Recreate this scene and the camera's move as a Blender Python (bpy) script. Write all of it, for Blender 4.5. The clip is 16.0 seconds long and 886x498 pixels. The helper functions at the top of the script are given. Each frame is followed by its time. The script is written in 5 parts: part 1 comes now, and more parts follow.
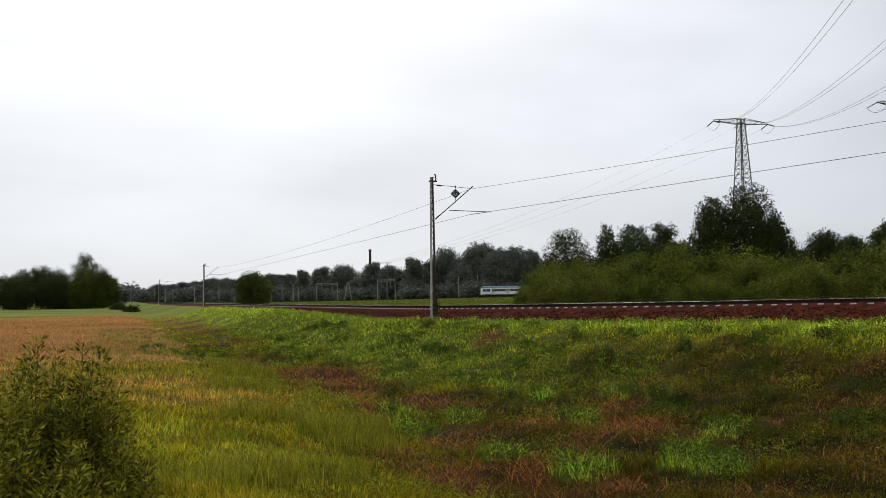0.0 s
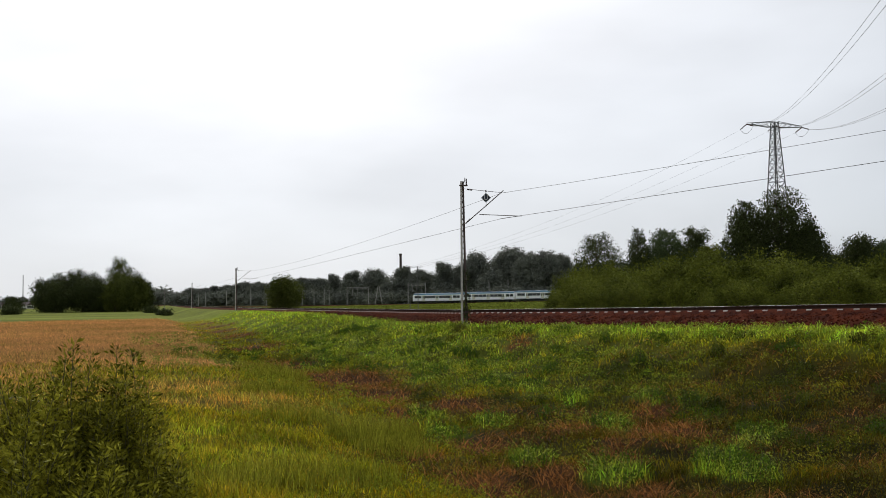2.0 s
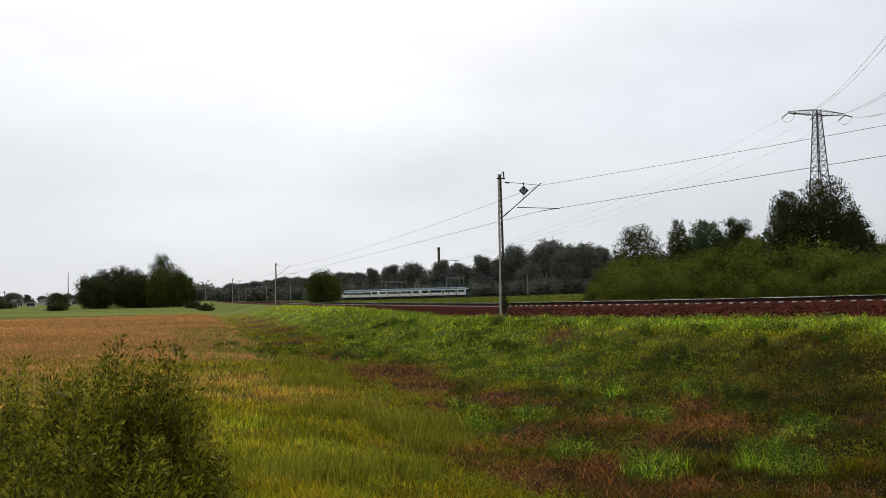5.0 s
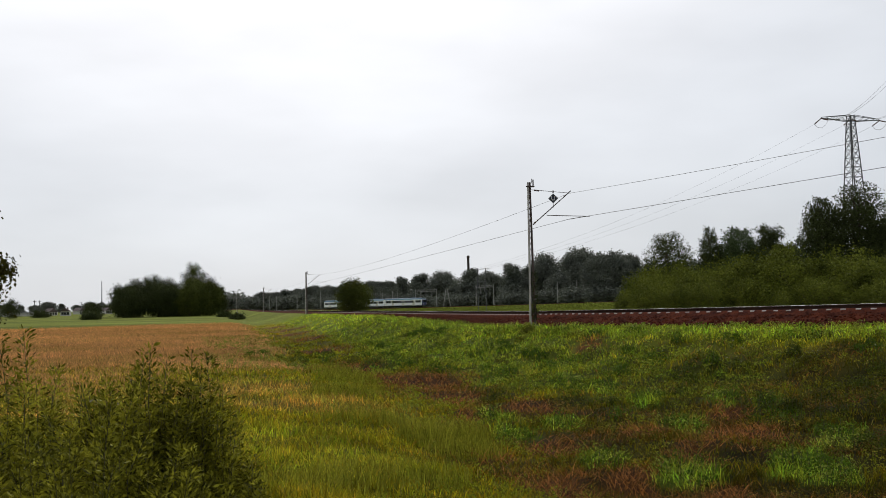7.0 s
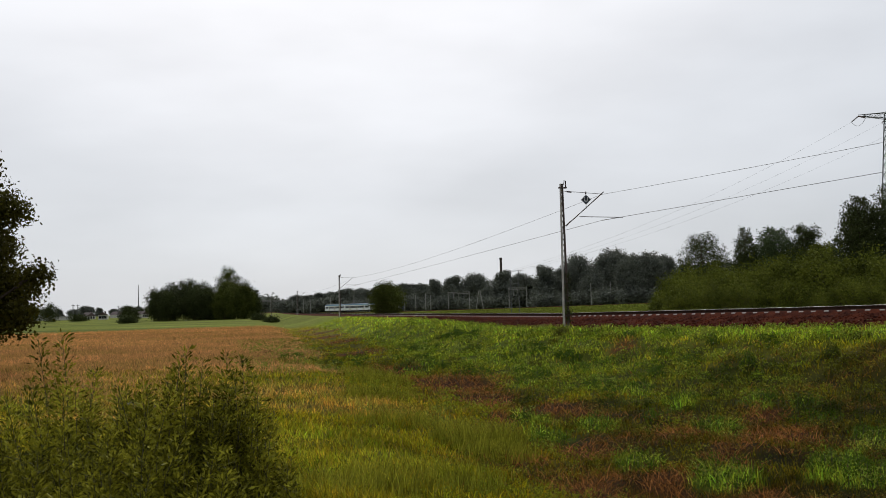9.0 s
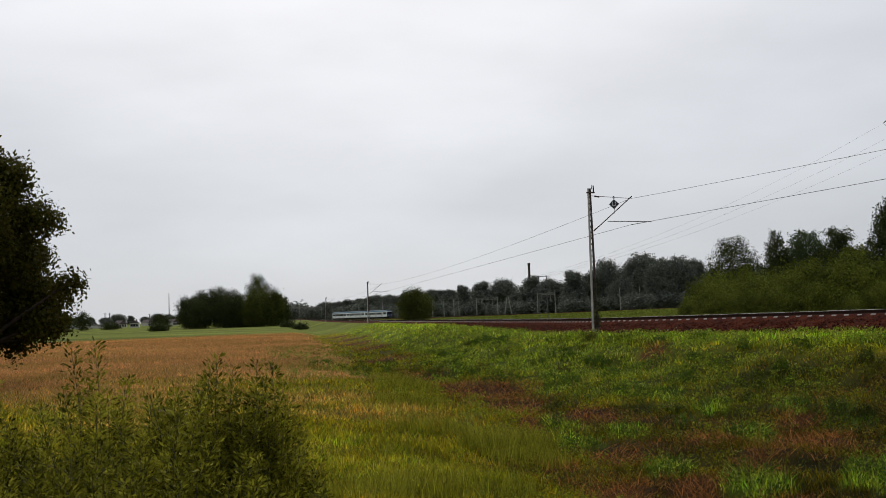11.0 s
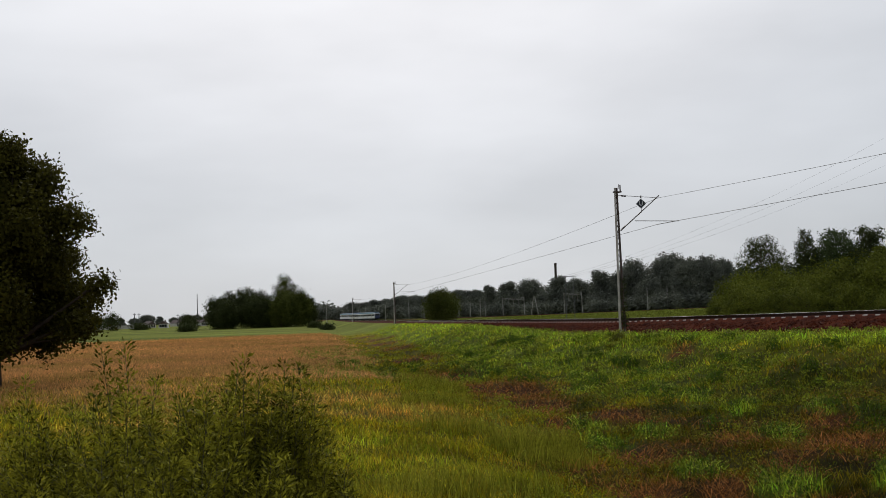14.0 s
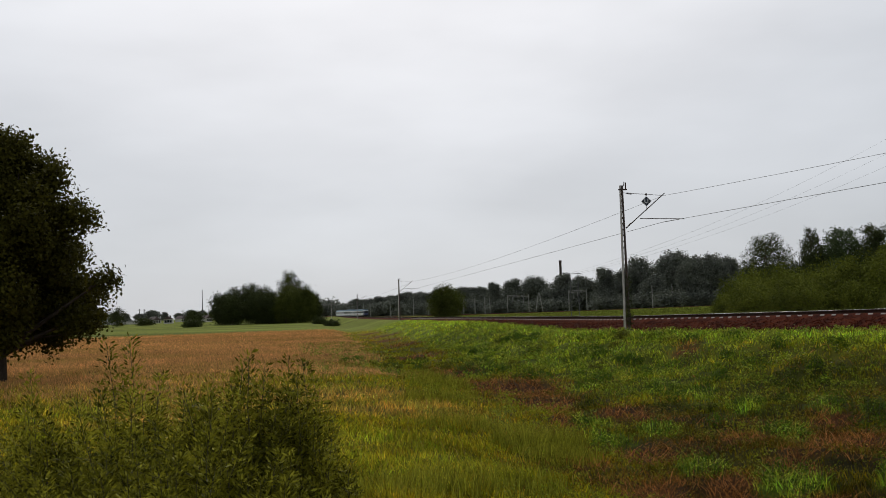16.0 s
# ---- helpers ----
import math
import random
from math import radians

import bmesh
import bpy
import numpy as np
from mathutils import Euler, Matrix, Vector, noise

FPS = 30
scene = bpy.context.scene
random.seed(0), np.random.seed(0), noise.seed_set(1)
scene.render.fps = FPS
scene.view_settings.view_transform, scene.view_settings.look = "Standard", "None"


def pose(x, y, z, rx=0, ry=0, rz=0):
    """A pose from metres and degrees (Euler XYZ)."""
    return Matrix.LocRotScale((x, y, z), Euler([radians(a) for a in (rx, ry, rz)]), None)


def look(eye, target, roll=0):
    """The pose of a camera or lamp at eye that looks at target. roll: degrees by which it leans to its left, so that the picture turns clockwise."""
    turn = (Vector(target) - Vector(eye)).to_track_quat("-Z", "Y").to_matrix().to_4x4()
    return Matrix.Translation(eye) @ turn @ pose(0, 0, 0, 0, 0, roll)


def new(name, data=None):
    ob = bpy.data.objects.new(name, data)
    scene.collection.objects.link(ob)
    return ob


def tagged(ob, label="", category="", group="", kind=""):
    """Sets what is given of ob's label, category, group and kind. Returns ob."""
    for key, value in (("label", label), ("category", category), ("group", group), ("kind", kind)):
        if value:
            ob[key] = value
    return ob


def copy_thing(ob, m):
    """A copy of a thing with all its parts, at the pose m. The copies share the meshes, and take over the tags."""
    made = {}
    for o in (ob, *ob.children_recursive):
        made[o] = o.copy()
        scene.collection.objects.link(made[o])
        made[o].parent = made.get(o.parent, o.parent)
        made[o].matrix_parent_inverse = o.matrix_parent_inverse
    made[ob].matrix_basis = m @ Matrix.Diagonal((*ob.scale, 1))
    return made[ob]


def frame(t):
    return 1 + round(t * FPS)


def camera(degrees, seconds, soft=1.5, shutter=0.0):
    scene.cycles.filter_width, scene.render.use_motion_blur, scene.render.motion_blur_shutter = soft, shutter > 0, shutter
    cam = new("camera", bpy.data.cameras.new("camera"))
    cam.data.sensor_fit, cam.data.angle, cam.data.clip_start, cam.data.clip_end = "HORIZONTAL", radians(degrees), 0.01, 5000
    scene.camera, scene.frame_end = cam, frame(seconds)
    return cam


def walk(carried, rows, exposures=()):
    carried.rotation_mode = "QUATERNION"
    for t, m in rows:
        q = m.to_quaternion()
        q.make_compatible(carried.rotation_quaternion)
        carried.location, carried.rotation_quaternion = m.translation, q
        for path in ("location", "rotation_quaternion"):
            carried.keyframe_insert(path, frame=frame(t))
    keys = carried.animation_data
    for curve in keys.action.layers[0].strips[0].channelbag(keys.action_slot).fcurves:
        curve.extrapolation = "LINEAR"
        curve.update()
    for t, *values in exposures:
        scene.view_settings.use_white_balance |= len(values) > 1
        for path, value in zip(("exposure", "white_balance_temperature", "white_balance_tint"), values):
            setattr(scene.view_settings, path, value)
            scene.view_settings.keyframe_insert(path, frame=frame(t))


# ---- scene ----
cam = camera(50.0, 16.0, soft=0.8)
EYE = 1.7
# seconds, tilt, lean and pan of a camera that is held in one place and turned
ROWS = [
    (0.0, 92.750, 0.999, 0.048), (0.5, 92.715, 0.901, 0.258), (1.0, 93.000, 1.071, 0.825), (1.5, 93.175, 0.967, 1.290),
    (2.0, 93.032, 0.866, 1.881), (2.5, 92.950, 0.990, 2.411), (3.0, 92.971, 0.766, 2.946), (3.5, 92.767, 0.795, 3.071),
    (4.0, 92.588, 1.016, 3.381), (6.5, 93.081, 1.379, 5.517), (7.0, 93.231, 1.401, 5.984), (7.5, 93.281, 1.316, 6.571),
    (8.0, 93.400, 1.241, 7.145), (8.5, 93.401, 1.614, 7.546), (9.0, 93.421, 1.666, 7.964), (11.5, 93.886, 2.090, 9.981),
    (12.0, 93.856, 2.012, 10.285), (12.5, 93.918, 1.736, 10.718), (13.0, 93.942, 1.617, 10.940), (13.5, 93.981, 1.676, 11.176),
    (14.0, 93.912, 2.103, 11.253), (14.5, 93.816, 1.875, 11.051), (15.0, 93.782, 1.736, 11.099), (15.5, 93.867, 2.005, 11.308),
    (16.0, 93.732, 1.843, 11.531),
]
EXPOSURES = [(0.0, 0.13), (4.0, 0.11), (8.5, -0.04), (12.0, -0.19), (16.0, -0.21)]
walk(cam, [(t, pose(0, 0, EYE, tilt, lean, pan)) for t, tilt, lean, pan in ROWS], EXPOSURES)


# ---- world and light ----
def build_light():
    world = bpy.data.worlds.new("overcast_sky")
    scene.world = world
    world.use_nodes = True
    nt = world.node_tree
    nt.nodes.clear()
    N, L = nt.nodes.new, nt.links.new
    out, bg = N("ShaderNodeOutputWorld"), N("ShaderNodeBackground")
    sky = N("ShaderNodeTexSky")
    sky.sky_type, sky.sun_disc = "NISHITA", False
    sky.sun_elevation, sky.sun_rotation = radians(43), radians(-15)
    tc = N("ShaderNodeTexCoord")
    # thin bright cloud round the hidden sun, greyer cloud away from it
    dot = N("ShaderNodeVectorMath")
    dot.operation = "DOT_PRODUCT"
    s = Vector((math.sin(radians(-15)) * math.cos(radians(43)), math.cos(radians(-15)) * math.cos(radians(43)), math.sin(radians(43))))
    dot.inputs[1].default_value = s
    L(tc.outputs["Generated"], dot.inputs[0])
    ramp = N("ShaderNodeValToRGB")
    e = ramp.color_ramp.elements
    e[0].position, e[0].color = 0.0, (0.44, 0.465, 0.50, 1)
    e[1].position, e[1].color = 0.985, (1.12, 1.11, 1.13, 1)
    for p, c in ((0.62, (0.53, 0.56, 0.60, 1)), (0.80, (0.755, 0.775, 0.815, 1)), (0.90, (0.97, 0.97, 1.0, 1))):
        k = ramp.color_ramp.elements.new(p)
        k.color = c
    L(dot.outputs["Value"], ramp.inputs[0])
    mp = N("ShaderNodeMapping")
    mp.inputs["Scale"].default_value = (1.6, 1.6, 5.0)
    mp.inputs["Rotation"].default_value = (0.1, -0.25, 0.3)
    L(tc.outputs["Generated"], mp.inputs[0])
    nz = N("ShaderNodeTexNoise")
    nz.inputs["Scale"].default_value, nz.inputs["Detail"].default_value, nz.inputs["Roughness"].default_value = 2.2, 4, 0.45
    L(mp.outputs[0], nz.inputs["Vector"])
    var = N("ShaderNodeMapRange")
    var.inputs["From Min"].default_value, var.inputs["From Max"].default_value = 0.3, 0.7
    var.inputs["To Min"].default_value, var.inputs["To Max"].default_value = 0.90, 1.07
    L(nz.outputs["Fac"], var.inputs[0])
    mul = N("ShaderNodeMix")
    mul.data_type, mul.blend_type = "RGBA", "MULTIPLY"
    mul.inputs[0].default_value = 1.0
    L(ramp.outputs["Color"], mul.inputs[6])
    L(var.outputs[0], mul.inputs[7])
    # a little of the clear sky's colour through the cloud
    thin = N("ShaderNodeMix")
    thin.data_type, thin.blend_type = "RGBA", "ADD"
    thin.inputs[0].default_value = 0.006
    L(mul.outputs[2], thin.inputs[6])
    L(sky.outputs[0], thin.inputs[7])
    L(thin.outputs[2], bg.inputs[0])
    bg.inputs[1].default_value = 1.0
    L(bg.outputs[0], out.inputs[0])
    sun = new("sun", bpy.data.lights.new("sun", "SUN"))
    sun.data.energy, sun.data.angle, sun.data.color = 1.25, radians(25), (1.0, 0.97, 0.92)
    sun.matrix_world = look(s * 100, (0, 0, 0))


build_light()


# ---- materials ----
def material(name, base, second=None, rough=0.8, scale=8.0, fine=60.0, bump=0.0, metal=0.0, spot=0.5, island=0.0, attr=False, obj=False, through_light=0.0, spec=0.4):
    """A surface in two tones, mottled at two scales; island: how far pieces differ; attr: takes the tone stored on the mesh."""
    m = bpy.data.materials.new(name)
    m.use_nodes = True
    nt = m.node_tree
    N, L = nt.nodes.new, nt.links.new
    b = nt.nodes["Principled BSDF"]
    b.inputs["Roughness"].default_value, b.inputs["Metallic"].default_value = rough, metal
    b.inputs["Specular IOR Level"].default_value = spec
    second = second or tuple(c * 0.7 for c in base)
    geo = N("ShaderNodeNewGeometry")
    tc = N("ShaderNodeTexCoord")
    n1, n2 = N("ShaderNodeTexNoise"), N("ShaderNodeTexNoise")
    n1.inputs["Scale"].default_value, n1.inputs["Detail"].default_value = scale, 3
    n2.inputs["Scale"].default_value, n2.inputs["Detail"].default_value = fine, 4
    src = tc.outputs["Object"] if obj else geo.outputs["Position"]
    L(src, n1.inputs["Vector"]), L(src, n2.inputs["Vector"])
    mix = N("ShaderNodeMath")
    mix.operation = "MULTIPLY_ADD"
    L(n1.outputs["Fac"], mix.inputs[0])
    mix.inputs[1].default_value = 0.6
    half = N("ShaderNodeMath")
    half.operation = "MULTIPLY"
    half.inputs[1].default_value = 0.4
    L(n2.outputs["Fac"], half.inputs[0]), L(half.outputs[0], mix.inputs[2])
    rng = N("ShaderNodeMapRange")
    rng.inputs["From Min"].default_value, rng.inputs["From Max"].default_value = spot - 0.14, spot + 0.14
    L(mix.outputs[0], rng.inputs[0])
    col = N("ShaderNodeMix")
    col.data_type = "RGBA"
    L(rng.outputs[0], col.inputs[0])
    col.inputs[6].default_value, col.inputs[7].default_value = (*base, 1), (*second, 1)
    last = col.outputs[2]
    if attr:
        at = N("ShaderNodeVertexColor")
        at.layer_name = "tone"
        mu = N("ShaderNodeMix")
        mu.data_type, mu.blend_type = "RGBA", "MULTIPLY"
        mu.inputs[0].default_value = 1.0
        L(at.outputs["Color"], mu.inputs[6]), L(last, mu.inputs[7])
        last = mu.outputs[2]
    if island:
        hsv = N("ShaderNodeHueSaturation")
        v = N("ShaderNodeMapRange")
        v.inputs["To Min"].default_value, v.inputs["To Max"].default_value = 1 - island, 1 + island
        L(geo.outputs["Random Per Island"], v.inputs[0]), L(v.outputs[0], hsv.inputs["Value"]), L(last, hsv.inputs["Color"])
        last = hsv.outputs["Color"]
    L(last, b.inputs["Base Color"])
    if bump:
        bp = N("ShaderNodeBump")
        bp.inputs["Strength"].default_value, bp.inputs["Distance"].default_value = bump, 0.02
        L(n2.outputs["Fac"], bp.inputs["Height"]), L(bp.outputs[0], b.inputs["Normal"])
    if through_light:
        tr, ad = N("ShaderNodeBsdfTranslucent"), N("ShaderNodeMixShader")
        ad.inputs[0].default_value = through_light
        L(last, tr.inputs[0]), L(b.outputs[0], ad.inputs[1]), L(tr.outputs[0], ad.inputs[2])
        L(ad.outputs[0], nt.nodes["Material Output"].inputs[0])
    return m


M = dict(
    ground=material("ground_cover", (1, 1, 1), (0.5, 0.52, 0.48), 0.95, 1.1, 14.0, 0.8, attr=True, spec=0.03),
    blade=material("grass_blade", (1, 1, 1), (0.7, 0.75, 0.65), 0.75, 0.9, 5.0, 0, attr=True, island=0.35, through_light=0.25, spec=0.03),
    ballast=material("rusty_ballast", (0.095, 0.022, 0.009), (0.022, 0.007, 0.005), 0.95, 2.0, 22.0, 1.0, island=0.4, spec=0.03),
    sleeper=material("concrete_sleeper", (0.60, 0.56, 0.52), (0.42, 0.37, 0.33), 0.9, 6.0, 40.0, 0.2, obj=True),
    rail=material("rusty_rail", (0.050, 0.026, 0.018), (0.030, 0.017, 0.013), 0.9, 8.0, 60.0, 0.2, spec=0.05),
    rail_top=material("polished_rail_head", (0.58, 0.55, 0.50), (0.48, 0.45, 0.42), 0.3, 8.0, 60.0, metal=1.0),
    mast=material("weathered_galvanised_steel", (0.62, 0.59, 0.56), (0.40, 0.36, 0.33), 0.65, 3.0, 30.0, 0.2, metal=0.1),
    mast_dark=material("brown_steel", (0.12, 0.09, 0.08), (0.07, 0.05, 0.045), 0.7, 3.0, 30.0, 0.2, metal=0.3),
    wire=material("dark_wire", (0.07, 0.065, 0.06), (0.05, 0.045, 0.04), 0.6, metal=0.4),
    pylon=material("dull_grey_steel", (0.16, 0.16, 0.165), (0.09, 0.09, 0.095), 0.6, 2.0, 20.0, metal=0.4),
    insulator=material("brown_glazed_ceramic", (0.10, 0.045, 0.03), (0.07, 0.03, 0.02), 0.25),
    concrete=material("pale_concrete_pole", (0.36, 0.35, 0.33), (0.22, 0.21, 0.2), 0.9, 2.0, 20.0, 0.2),
    sign_dark=material("blue_black_sign_face", (0.035, 0.045, 0.07), (0.03, 0.035, 0.05), 0.5),
    sign_white=material("white_sign_paint", (0.75, 0.75, 0.75), (0.6, 0.6, 0.6), 0.5),
    bark=material("rough_bark", (0.085, 0.065, 0.05), (0.045, 0.035, 0.03), 0.95, 3.0, 25.0, 1.0, spec=0.03),
    leaf_dark=material("dark_tree_leaf", (0.066, 0.080, 0.026), (0.040, 0.050, 0.018), 0.6, 0.4, 3.0, island=0.35, through_light=0.22, spec=0.03),
    leaf_oak=material("oak_leaf", (0.080, 0.074, 0.011), (0.045, 0.042, 0.007), 0.55, 0.6, 4.0, island=0.4, through_light=0.22, spec=0.03),
    leaf_mid=material("mid_green_leaf", (0.105, 0.122, 0.026), (0.056, 0.068, 0.015), 0.7, 0.3, 2.0, island=0.35, through_light=0.2, spec=0.03),
    # distant leaves, greyed and lightened so the colour carries the haze
    leaf_haze=material("hazed_far_leaf", (0.185, 0.195, 0.155), (0.108, 0.118, 0.100), 0.8, 0.15, 1.0, island=0.3, through_light=0.15, spec=0.03),
    leaf_pale=material("birch_leaf", (0.085, 0.115, 0.045), (0.055, 0.08, 0.03), 0.7, 0.3, 2.0, island=0.3, through_light=0.2, spec=0.03),
    leaf_hedge=material("willow_scrub_leaf", (0.178, 0.200, 0.028), (0.046, 0.057, 0.008), 0.65, 0.6, 4.0, island=0.4, through_light=0.25, spec=0.03),
    leaf_willow=material("willow_leaf", (0.345, 0.320, 0.030), (0.056, 0.060, 0.006), 0.5, 3.0, 30.0, island=0.75, through_light=0.3, spec=0.05),
    leaf_weed=material("weed_leaf", (0.095, 0.155, 0.013), (0.046, 0.082, 0.007), 0.6, 1.0, 8.0, island=0.35, through_light=0.25, spec=0.03),
    leaf_coarse=material("coarse_weed_leaf", (0.078, 0.098, 0.011), (0.036, 0.046, 0.006), 0.65, 1.0, 8.0, island=0.4, through_light=0.2, spec=0.03),
    leaf_olive=material("olive_weed_leaf", (0.150, 0.150, 0.014), (0.070, 0.072, 0.008), 0.65, 1.0, 8.0, island=0.4, through_light=0.25, spec=0.03),
    stem=material("green_brown_stem", (0.09, 0.085, 0.035), (0.06, 0.05, 0.025), 0.8, 5.0, 30.0),
    petal=material("cream_petal", (0.42, 0.43, 0.22), (0.3, 0.3, 0.15), 0.7, 5.0, 30.0, island=0.2),
    car_white=material("white_train_paint", (0.92, 0.93, 0.94), (0.86, 0.87, 0.89), 0.35, 0.5, 6.0),
    car_blue=material("pale_blue_train_paint", (0.20, 0.42, 0.60), (0.16, 0.35, 0.52), 0.45, 0.5, 6.0),
    car_navy=material("dark_blue_train_paint", (0.035, 0.05, 0.13), (0.03, 0.04, 0.1), 0.45, 0.5, 6.0),
    car_roof=material("blue_grey_roof_paint", (0.10, 0.17, 0.24), (0.07, 0.11, 0.15), 0.7, 0.5, 6.0),
    car_yellow=material("cream_door_paint", (0.70, 0.69, 0.58), (0.6, 0.59, 0.5), 0.45, 0.5, 6.0),
    car_under=material("dark_running_gear", (0.025, 0.024, 0.024), (0.015, 0.015, 0.015), 0.8, 2.0, 10.0),
    glass=material("dark_window_glass", (0.02, 0.025, 0.03), (0.015, 0.02, 0.025), 0.08, spec=0.8),
    chimney=material("sooty_brick", (0.085, 0.06, 0.055), (0.05, 0.04, 0.038), 0.95, 0.8, 6.0, 0.3),
    plaster=material("pale_plaster", (0.62, 0.60, 0.56), (0.5, 0.48, 0.45), 0.9, 1.0, 9.0),
    roof_tile=material("dark_roof_tiles", (0.12, 0.085, 0.08), (0.075, 0.06, 0.058), 0.85, 1.0, 8.0),
)


# ---- small tools ----
def part(name, data, mat, parent=None, label=""):
    """Links a mesh (or bmesh) as one object under a thing."""
    if isinstance(data, bmesh.types.BMesh):
        me = bpy.data.meshes.new(name)
        data.to_mesh(me)
        data.free()
        data = me
    if mat is not None and not data.materials:
        data.materials.append(mat)
    ob = new(name, data)
    if parent is not None:
        ob.parent = parent
    if label:
        ob["label"] = label
    return ob


def thing(name, label, category, group="", at=None, kind=""):
    ob = new(name)
    ob.empty_display_size = 0.2
    if at is not None:
        ob.matrix_basis = at
    return tagged(ob, label, category, group, kind)


def mesh_of(name, verts, faces, mat, tone=None, smooth=False):
    """A mesh from arrays; all faces have the same number of corners."""
    verts, faces = np.asarray(verts, np.float32), np.asarray(faces, np.int32)
    me = bpy.data.meshes.new(name)
    k = faces.shape[1]
    me.vertices.add(len(verts)), me.loops.add(faces.size), me.polygons.add(len(faces))
    me.vertices.foreach_set("co", verts.ravel())
    me.loops.foreach_set("vertex_index", faces.ravel())
    me.polygons.foreach_set("loop_start", np.arange(len(faces), dtype=np.int32) * k)
    if smooth:
        me.polygons.foreach_set("use_smooth", np.ones(len(faces), bool))
    me.update(calc_edges=True)
    if tone is not None:
        c = me.color_attributes.new("tone", "FLOAT_COLOR", "POINT")
        c.data.foreach_set("color", np.c_[tone, np.ones(len(tone))].astype(np.float32).ravel())
    me.materials.append(mat)
    return me


def box(bm, cx, cy, cz, sx, sy, sz, bevel=0.0):
    r = bmesh.ops.create_cube(bm, size=1.0, matrix=Matrix.LocRotScale((cx, cy, cz), None, (sx, sy, sz)))
    if bevel:
        es = list({e for v in r["verts"] for e in v.link_edges})
        bmesh.ops.bevel(bm, geom=es, offset=bevel, segments=1, affect="EDGES")
    return bm


def bar(bm, a, b, r, r2=None, n=6):
    """A round bar from a to b."""
    a, b = Vector(a), Vector(b)
    d = b - a
    m = Matrix.Translation((a + b) / 2) @ d.to_track_quat("Z", "Y").to_matrix().to_4x4()
    bmesh.ops.create_cone(bm, cap_ends=True, segments=n, radius1=r, radius2=r if r2 is None else r2, depth=d.length, matrix=m)
    return bm


def tube_np(points, radii, n=6):
    """Corners and four-cornered faces of a tube along points."""
    P, R = np.asarray(points, float), np.asarray(radii, float)
    T = np.gradient(P, axis=0)
    T /= np.linalg.norm(T, axis=1)[:, None] + 1e-9
    up = np.where(np.abs(T[:, 2:3]) > 0.9, np.array([[1.0, 0, 0]]), np.array([[0, 0, 1.0]]))
    A = np.cross(T, up)
    A /= np.linalg.norm(A, axis=1)[:, None] + 1e-9
    B = np.cross(T, A)
    ang = np.linspace(0, 2 * np.pi, n, endpoint=False)
    V = P[:, None] + R[:, None, None] * (np.cos(ang)[None, :, None] * A[:, None] + np.sin(ang)[None, :, None] * B[:, None])
    i, j = np.meshgrid(np.arange(len(P) - 1), np.arange(n), indexing="ij")
    j2 = (j + 1) % n
    F = np.stack([i * n + j, i * n + j2, (i + 1) * n + j2, (i + 1) * n + j], -1).reshape(-1, 4)
    return V.reshape(-1, 3), F


def tubes(name, list_of, mat, n=5, smooth=True):
    vs, fs, k = [], [], 0
    for pts, rad in list_of:
        v, f = tube_np(pts, rad, n)
        vs.append(v), fs.append(f + k)
        k += len(v)
    return mesh_of(name, np.concatenate(vs), np.concatenate(fs), mat, smooth=smooth)


def sag(a, b, drop, n=24):
    a, b = np.array(a, float), np.array(b, float)
    u = np.linspace(0, 1, n)[:, None]
    p = a + (b - a) * u
    p[:, 2] -= 4 * drop * (u * (1 - u))[:, 0]
    return p


# ---- the lie of the land ----
def spline(pts, n=40):
    P = np.array([2 * np.array(pts[0]) - pts[1], *pts, 2 * np.array(pts[-1]) - pts[-2]], float)
    u = np.linspace(0, 1, n, endpoint=False)[:, None]
    out = [0.5 * (2 * b + (c - a) * u + (2 * a - 5 * b + 4 * c - d) * u**2 + (3 * b - a - 3 * c + d) * u**3) for a, b, c, d in zip(P, P[1:], P[2:], P[3:])]
    return np.concatenate(out + [P[-2:-1]])


# the near line's middle, x, y and height of the rails' top
LINE = spline([(58, -16, 1.42), (33, 12, 1.40), (24, 22.8, 1.38), (15.6, 33.5, 1.32), (9.9, 41.0, 1.22), (2.0, 52.9, 1.10), (-4.8, 70, 1.0), (-39.2, 167.8, 0.75), (-82, 284.6, 0.62), (-190, 590, 0.5)])
STEP = np.r_[0, np.cumsum(np.linalg.norm(np.diff(LINE[:, :2], axis=0), axis=1))]


def line_at(s):
    """Place, height, and unit direction of the near line, s metres along it."""
    p = np.stack([np.interp(s, STEP, LINE[:, i]) for i in range(3)], -1)
    q = np.stack([np.interp(np.asarray(s) + 0.5, STEP, LINE[:, i]) for i in range(3)], -1)
    d = q - p
    d = d / (np.linalg.norm(d, axis=-1, keepdims=True) + 1e-12)
    return p, d


def off_line(x, y):
    """Distance from the near line (positive on the field's side), the rails' height there, and the way along."""
    x, y = np.asarray(x, float).ravel(), np.asarray(y, float).ravel()
    o, h, w = np.zeros(len(x)), np.zeros(len(x)), np.zeros(len(x))
    pts = LINE[::2]
    T = np.gradient(pts[:, :2], axis=0)
    st = STEP[::2]
    for k in range(0, len(x), 20000):
        xs, ys = x[k:k + 20000, None], y[k:k + 20000, None]
        i = ((pts[None, :, 0] - xs) ** 2 + (pts[None, :, 1] - ys) ** 2).argmin(1)
        t = T[i] / np.linalg.norm(T[i], axis=1)[:, None]
        dx, dy = xs[:, 0] - pts[i, 0], ys[:, 0] - pts[i, 1]
        o[k:k + 20000] = -(dx * t[:, 1] - dy * t[:, 0])
        h[k:k + 20000], w[k:k + 20000] = pts[i, 2], st[i]
    return o, h, w


